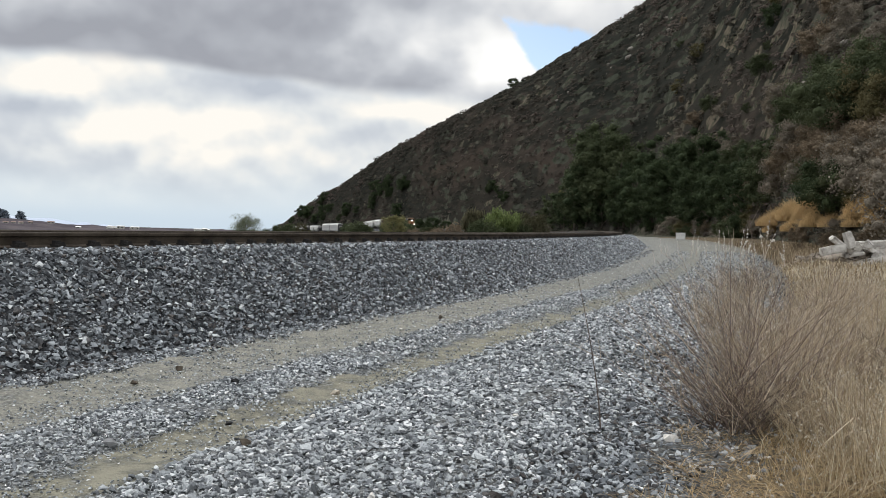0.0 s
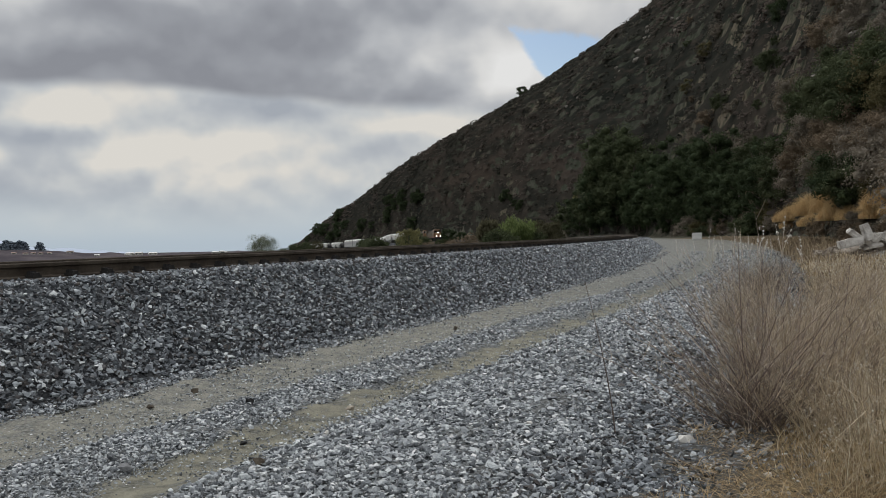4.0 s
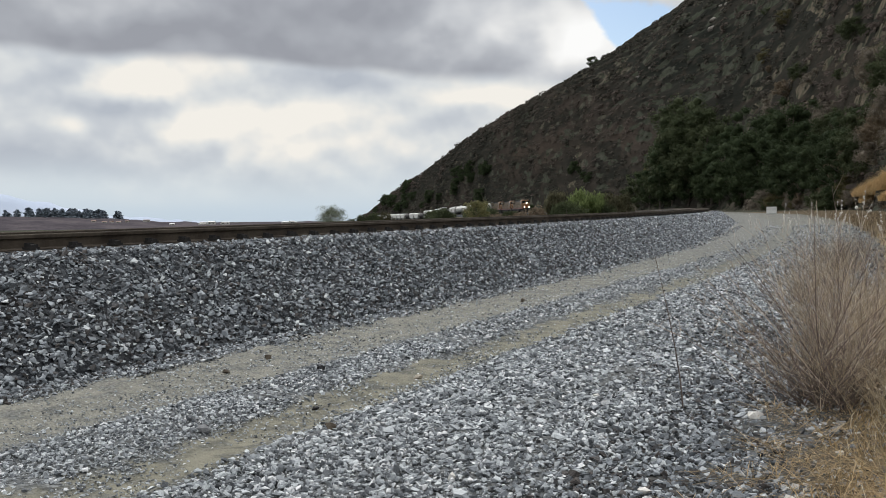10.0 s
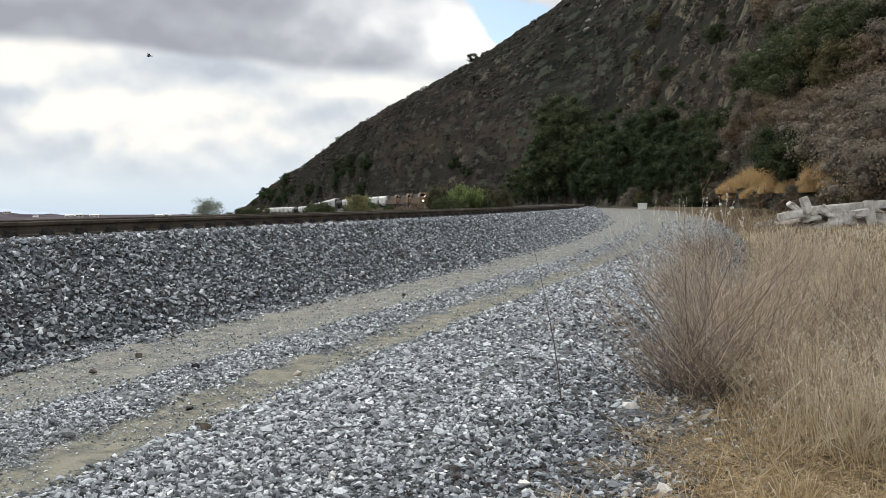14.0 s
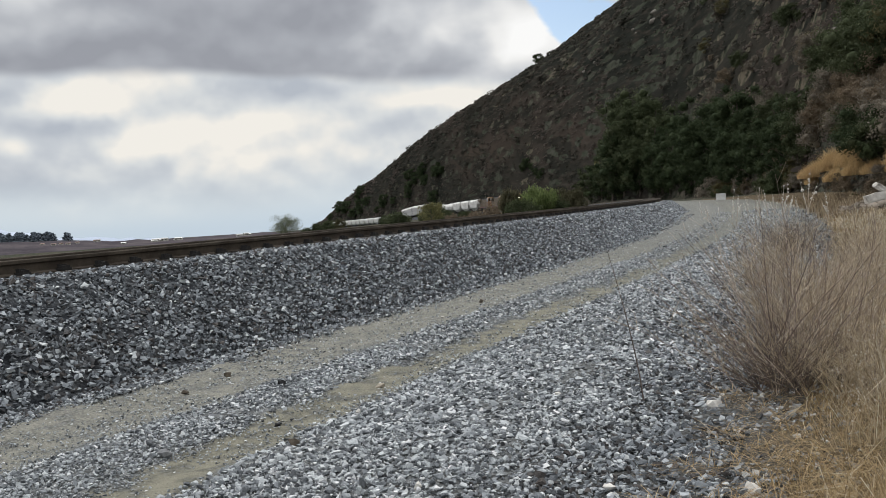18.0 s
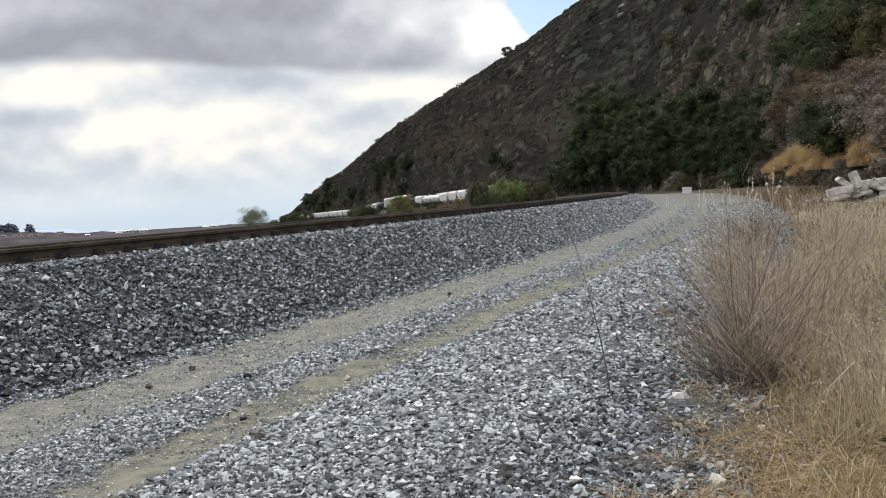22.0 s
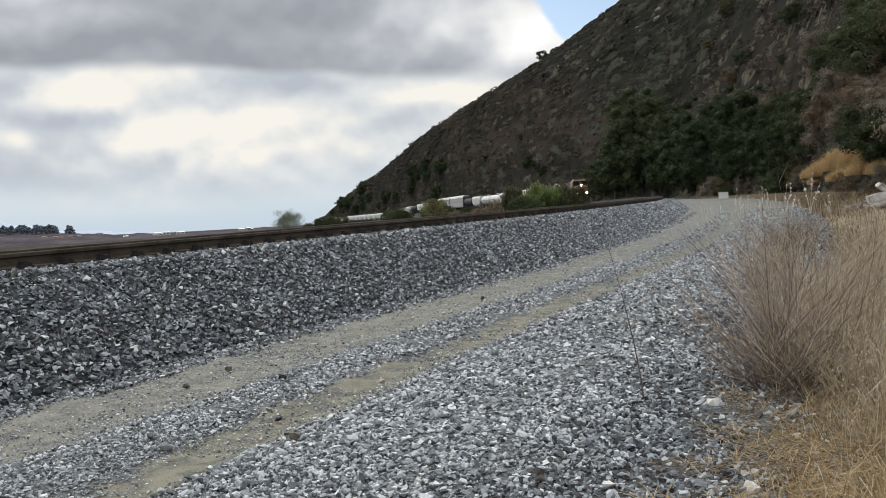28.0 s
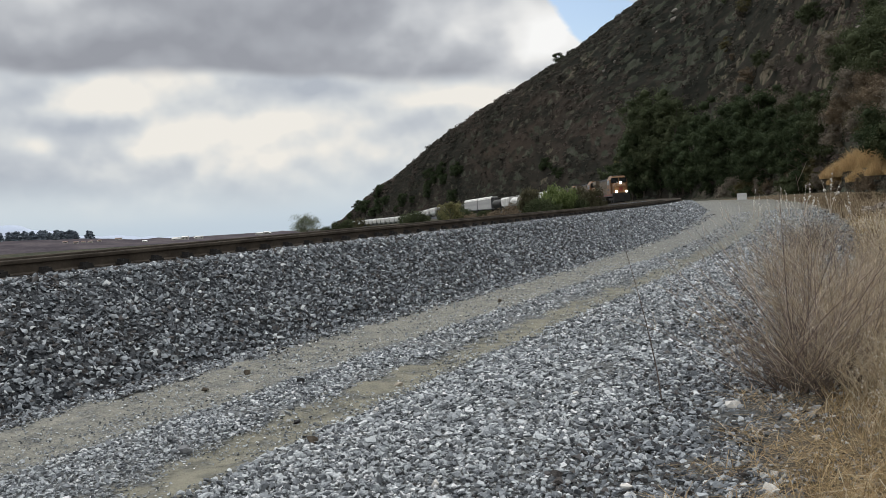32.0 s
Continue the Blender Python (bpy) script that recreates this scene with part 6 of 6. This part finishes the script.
def hopper(label, mat):
    """A covered hopper car, 16 m long."""
    r = tagged(new("hopper_car"), label, "railway car", group="freight train")
    sec = lambda x, z0, k=1.0: [(x, -1.5, z0), (x, 1.5, z0), (x, 1.58, 3.9), (x, 1.15, 4.45), (x, 0.0, 4.6), (x, -1.15, 4.45), (x, -1.58, 3.9)]
    hull("body", [sec(-7.3, 2.9), sec(-6.0, 1.5), sec(6.0, 1.5), sec(7.3, 2.9)], mat, r)
    for x in (-4.0, 0.0, 4.0):
        hull("chute", [[(x - 1.6, -1.2, 1.55), (x + 1.6, -1.2, 1.55), (x + 1.6, 1.2, 1.55), (x - 1.6, 1.2, 1.55)], [(x - 0.5, -0.6, 0.45), (x + 0.5, -0.6, 0.45), (x + 0.5, 0.6, 0.45), (x - 0.5, 0.6, 0.45)]], mat, r)
    for x in np.arange(-6.0, 6.1, 1.5):
        for q in (-1.56, 1.56):
            box_at("rib", x - 0.06, x + 0.06, 0.08, 1.5, 3.9, mat, r, 0.01, q)
    box_at("roof_walk", -7.0, 7.0, 0.7, 4.6, 4.7, M["loco_grey"], r, 0.01)
    box_at("sill", -8.0, 8.0, 0.8, 0.95, 1.25, M["black"], r, 0.03)
    for q in (-8.0, 7.75):
        box_at("end_platform", q, q + 0.25, 2.9, 1.0, 1.2, M["black"], r, 0.02)
    bogie(r, -6.3, 2, 1.75), bogie(r, 6.3, 2, 1.75)
    return r


def tanker(label, mat):
    r = tagged(new("tank_car"), label, "railway car", group="freight train")
    a = np.arange(20) * 2 * math.pi / 20
    ring = lambda x, q: np.stack([np.full(20, x), np.cos(a) * q, 2.75 + np.sin(a) * q], -1)
    hull("tank", [ring(-7.9, 0.3), ring(-7.7, 0.95), ring(-7.2, 1.4), ring(-6.8, 1.5), ring(0, 1.52), ring(6.8, 1.5), ring(7.2, 1.4), ring(7.7, 0.95), ring(7.9, 0.3)], mat, r)
    d = part("dome", drum(0.55, 0.5), mat, r)
    d.location = (0, 0, 4.45)
    box_at("walkway", -1.6, 1.6, 1.6, 4.22, 4.28, M["black"], r, 0.01)
    box_at("sill", -8.2, 8.2, 0.8, 0.95, 1.35, M["black"], r, 0.03)
    for x in (-6.2, 6.2):
        box_at("saddle", x - 0.3, x + 0.3, 2.0, 1.25, 1.9, M["black"], r, 0.03)
    for q in (-1.55, 1.55):
        o = part("handrail", drum(0.03, 14.0, 6), M["black"], r)
        o.matrix_basis = pose(0, q, 2.75, 0, 90, 0)
    bogie(r, -6.3, 2, 1.75), bogie(r, 6.3, 2, 1.75)
    return r


def autorack(label):
    """A tall closed car carrier, 28 m long, with panelled sides and a rounded white roof."""
    r = tagged(new("car_carrier"), label, "railway car", group="freight train")
    sec = lambda x, k=1.0: [(x, -1.5, 0.95), (x, 1.5, 0.95), (x, 1.52, 4.7), (x, 1.3 * k, 5.35), (x, 0.7 * k, 5.7), (x, -0.7 * k, 5.7), (x, -1.3 * k, 5.35), (x, -1.52, 4.7)]
    hull("body", [sec(-13.6, 0.9), sec(-13.3), sec(13.3), sec(13.6, 0.9)], M["car_grey"], r)
    hull("roof", [[(x, -1.54, 4.75), (x, -1.32, 5.4), (x, -0.7, 5.76), (x, 0.7, 5.76), (x, 1.32, 5.4), (x, 1.54, 4.75), (x, 1.3, 4.8), (x, -1.3, 4.8)] for x in (-13.5, 13.5)], M["car_white"], r, "rounded white roof")
    for q in (-1.54, 1.54):
        for x in np.arange(-13.1, 12.0, 2.2):
            box_at("side_panel", x, x + 2.08, 0.05, 1.2, 4.6, M["car_grey"], r, 0.01, q)
        box_at("side_sill", -13.6, 13.6, 0.1, 0.85, 1.15, M["loco_grey"], r, 0.02, q)
    for x in (-13.66, 13.66):
        for q in (-0.74, 0.74):
            box_at("end_door", x - 0.04, x + 0.04, 1.4, 1.1, 5.2, M["loco_grey"], r, 0.01, q)
    bogie(r, -10.2, 2, 1.75), bogie(r, 10.2, 2, 1.75)
    return r


def nose_at(t):
    """Metres along the line of the leading end of the train."""
    q = np.clip(t, -1, 33)
    return float(np.polyval((1.849e-4, -6.494e-3, -4.527e-2, -5.4646, 393.1), q))


def train():
    """The cars in order from the leading end, with their lengths."""
    lead = locomotive("orange-yellow freight locomotive with dark roof and lit headlights", True, "dulled_yellow")
    loco = locomotive("shade-dulled yellow freight locomotive with dark grey roof", False, "dulled_yellow")
    white_hopper = hopper("weathered white covered hopper car on the track", M["car_white"])
    white_tank = tanker("white cylindrical tank car on the track", M["car_white"])
    black_tank = tanker("black cylindrical tank car on the track", M["black"])
    rack = autorack("tall grey car carrier with a white roof")
    order = [lead, loco, loco, white_hopper, white_hopper, white_hopper, white_tank, white_tank, white_hopper, black_tank, rack, rack, black_tank, white_hopper, white_hopper, black_tank] + [white_hopper] * 19
    cars, used, back = [], set(), 0.0
    for i, src in enumerate(order):
        ob = src if src.name not in used else copy_thing(src, Matrix.Identity(4))
        used.add(src.name)
        length = 22.4 if src in (lead, loco) else 28.6 if src is rack else 17.0
        cars.append((ob, back + length / 2))
        back += length
    return cars


def car_pose(s):
    a = float(np.interp(s, LINE_S, LINE_A))
    p = at(s, -0.755, float(rail_top(s)))
    slope = math.degrees(math.atan((float(rail_top(s + 5)) - float(rail_top(s - 5))) / 10))
    return pose(p[0], p[1], p[2], 0, slope, -90 - math.degrees(a))


M["far_earth"] = material("far_brown_hill", [(0.0, (0.054, 0.04896, 0.05624)), (0.5, (0.0828, 0.07344, 0.0814)), (1.0, (0.1224, 0.108, 0.111))], 0.02, 1.0, spec=0.0)
# air haze over the far ridge is mixed into its base colour
M["haze_blue"] = material("distant_mountain", [(0.0, (0.42, 0.48, 0.58)), (1.0, (0.50, 0.56, 0.66))], 0.002, 1.0, spec=0.0)


# ---- far side of the valley ----
def far_side():
    rng = np.random.default_rng(44)

    def ridge(name, d, deep, az, top, mat, label, noise_h):
        az = np.asarray(az, float)
        q = np.linspace(az[0], az[-1], 90)
        h = np.interp(q, az, top) * d
        h = h + np.array([noise.fractal(Vector((v * 0.9, d * 0.01, 0)), 1.0, 2.0, 5) for v in q]) * noise_h
        v = []
        for k, g in ((-1.0, 0.0), (-0.45, 0.7), (0.0, 1.0), (0.6, 0.55), (1.0, 0.0)):
            rr = d + k * deep
            v.append(np.stack([np.sin(np.radians(q)) * rr, np.cos(np.radians(q)) * rr, -12 + g * (h + 13.5)], -1))
        ob = mesh_object(name, np.concatenate(v), grid_faces(5, 90)[:, ::-1], mat, smooth=True)
        return tagged(ob, label, "hill", kind="structure")
    ridge("backdrop_hill", 1500, 260, (-34, -27, -22, -19.5, -17.5, -14, -9, -5, -2), (0.006, 0.0065, 0.0045, 0.0025, -0.001, -0.0025, -0.0025, -0.003, -0.004), M["far_earth"], "low brown hill across the valley", 2.0)
    ridge("backdrop_mountain", 4300, 250, (-40, -29, -26, -22.5, -20, -16, -12), (0.045, 0.036, 0.027, 0.014, 0.006, 0.0, -0.006), M["haze_blue"], "distant mountain ridge coloured pale blue for haze", 14.0)
    src = None
    for i in range(125):
        az = rng.uniform(-24.4, -20.6) if i < 108 else rng.choice([-26.6, -26.0, -25.3, -19.95, -24.9, -27.2, -19.9, -25.8]) + rng.normal(0, 0.1)
        if src is None:
            src = tagged(new("pine"), "dark pine tree on the far hill", "tree", group="pines on the far hill")
            g = np.linspace(0, 1, 4)
            mesh_object("trunk", *tube(np.stack([g * 0, g * 0, g * 9], -1), 0.35 * (1 - 0.8 * g), 5), M["bark"], src)
            c = np.array([[rng.normal(0, 0.5 + 1.5 * (1 - q)), rng.normal(0, 0.35 + 1.5 * (1 - q)), 1.5 + 9.5 * q] for q in np.linspace(0, 1, 26)])
            mesh_object("crown", *leaves(rng, c, np.interp(np.linspace(0, 1, 26), [0, 1], [2.2, 0.7]), 12, 1.5), M["pine"], src)
            ob = src
        else:
            ob = copy_thing(src, Matrix.Identity(4))
        d = 1490.0
        top = float(np.interp(az, [-34, -27, -22, -19.5, -17.5], [0.006, 0.0065, 0.0045, 0.0025, -0.001])) * d
        sz = rng.uniform(0.7, 1.45)
        ob.matrix_basis = Matrix.LocRotScale((d * math.sin(radians(az)), d * math.cos(radians(az)), top - 1.5), Euler((0, 0, rng.uniform(0, 6))), (sz * 1.6, sz * 1.6, sz))
    # long low sheds with white roofs, and houses on the hillside
    spots = [(-14.96, 26, 5, 0), (-14.93, 22, 9, 0), (-14.42, 20, 10, 0), (-14.45, 24, 5, 0), (-13.6, 24, 8, 0), (-13.62, 26, 4, 0), (-9.85, 26, 7, 0), (-9.5, 14, 9, 0), (-9.3, 10, 6, 0), (-18.3, 20, 6, 1), (-20.7, 14, 5, 1), (-20.3, 12, 4, 1), (-19.9, 13, 5, 1), (-19.4, 11, 4, 1), (-21.3, 12, 4, 1), (-16.8, 14, 4, 0)]
    for az, w, h, kind in spots:
        w, h = w * 0.42, h * 0.36
        d = 1225.0 + rng.uniform(-15, 15)
        root = tagged(new("far_building"), "low white building across the valley" if kind == 0 else "small pale house on the far hillside", "building")
        wall = box_at("wall", -w / 2, w / 2, 10, 0, h, M["concrete"], root, 0.05)
        hull("roof", [[(x, -5.4, h), (x, 5.4, h), (x, 0, h + 0.9)] for x in (-w / 2 - 0.4, w / 2 + 0.4)], M["car_white"] if kind == 0 else M["car_brown"], root)
        for q in np.linspace(-w / 2 + 2, w / 2 - 2, max(2, int(w / 5))):
            box_at("window", q - 0.8, q + 0.8, 0.1, h * 0.35, h * 0.75, M["glass"], root, 0.02, -5.03)
        base = 1.5 + d * (-0.0048 if kind == 0 else -0.0015 + 0.0006 * rng.normal())
        root.matrix_basis = pose(d * math.sin(radians(az)), d * math.cos(radians(az)), base, 0, 0, -az + rng.uniform(-10, 10))


# needles paled to blue-grey: distance haze put into the leaf colour
M["pine"] = leaf_mat("pine_needles", (0.179, 0.217, 0.26), (0.237, 0.277, 0.319), (0.303, 0.347, 0.383))
far_side()
ties(TRACK)
CARS = train()


def insect(size):
    """A dragonfly that crosses the view once."""
    root = tagged(new("dragonfly"), "small dark dragonfly flying across the sky", "insect")
    g = np.linspace(0, 1, 7)
    mesh_object("body", *tube(np.stack([-0.02 + 0.045 * g, g * 0, g * 0], -1) * size, np.array([0.001, 0.0035, 0.0045, 0.0035, 0.002, 0.0016, 0.0008]), 6), M["black"], root, True)
    for side in (-1, 1):
        for x in (-0.006, 0.003):
            v = np.array([(x, 0, 0.003), (x - 0.005, side * 0.02, 0.009), (x - 0.002, side * 0.033, 0.013), (x + 0.005, side * 0.02, 0.009), (x + 0.003, side * 0.004, 0.003)])
            v = np.concatenate([v, v - np.array([0, 0, 0.0005])]) * size
            f = np.array([(0, 1, 3, 4), (1, 2, 3, 3), (5, 9, 8, 6), (6, 8, 7, 7)])
            bm = bmesh.new()
            vs = [bm.verts.new(p) for p in v]
            for q in f:
                bm.faces.new([vs[i] for i in dict.fromkeys(q.tolist())])
            part("wing", bm, M["loco_grey"], root)
    return root


FLY = insect(0.62)


def motions():
    # the dragonfly rests on the verge, crosses before the camera and leaves over the track
    first, speed = Vector((0.316, 4.0, 2.226)), Vector((-10.35, 0.0, -0.59))
    rows = [(0.0, pose(9.0, 3.4, 0.5)), (13.0, pose(9.0, 3.4, 0.5))]
    for t in (13.7, 13.8, 13.9, 14.0, 14.1, 14.2, 14.4):
        p = first + speed * (t - 13.9)
        rows.append((t, pose(p.x, p.y, p.z)))
    rows += [(16.0, pose(-24.0, 6.0, 3.0)), (32.0, pose(-60.0, 20.0, 6.0))]
    walk(FLY, rows)
    for ob, back in CARS:
        walk(ob, [(t, car_pose(nose_at(t) + back)) for t in range(0, 33, 2)])


motions()
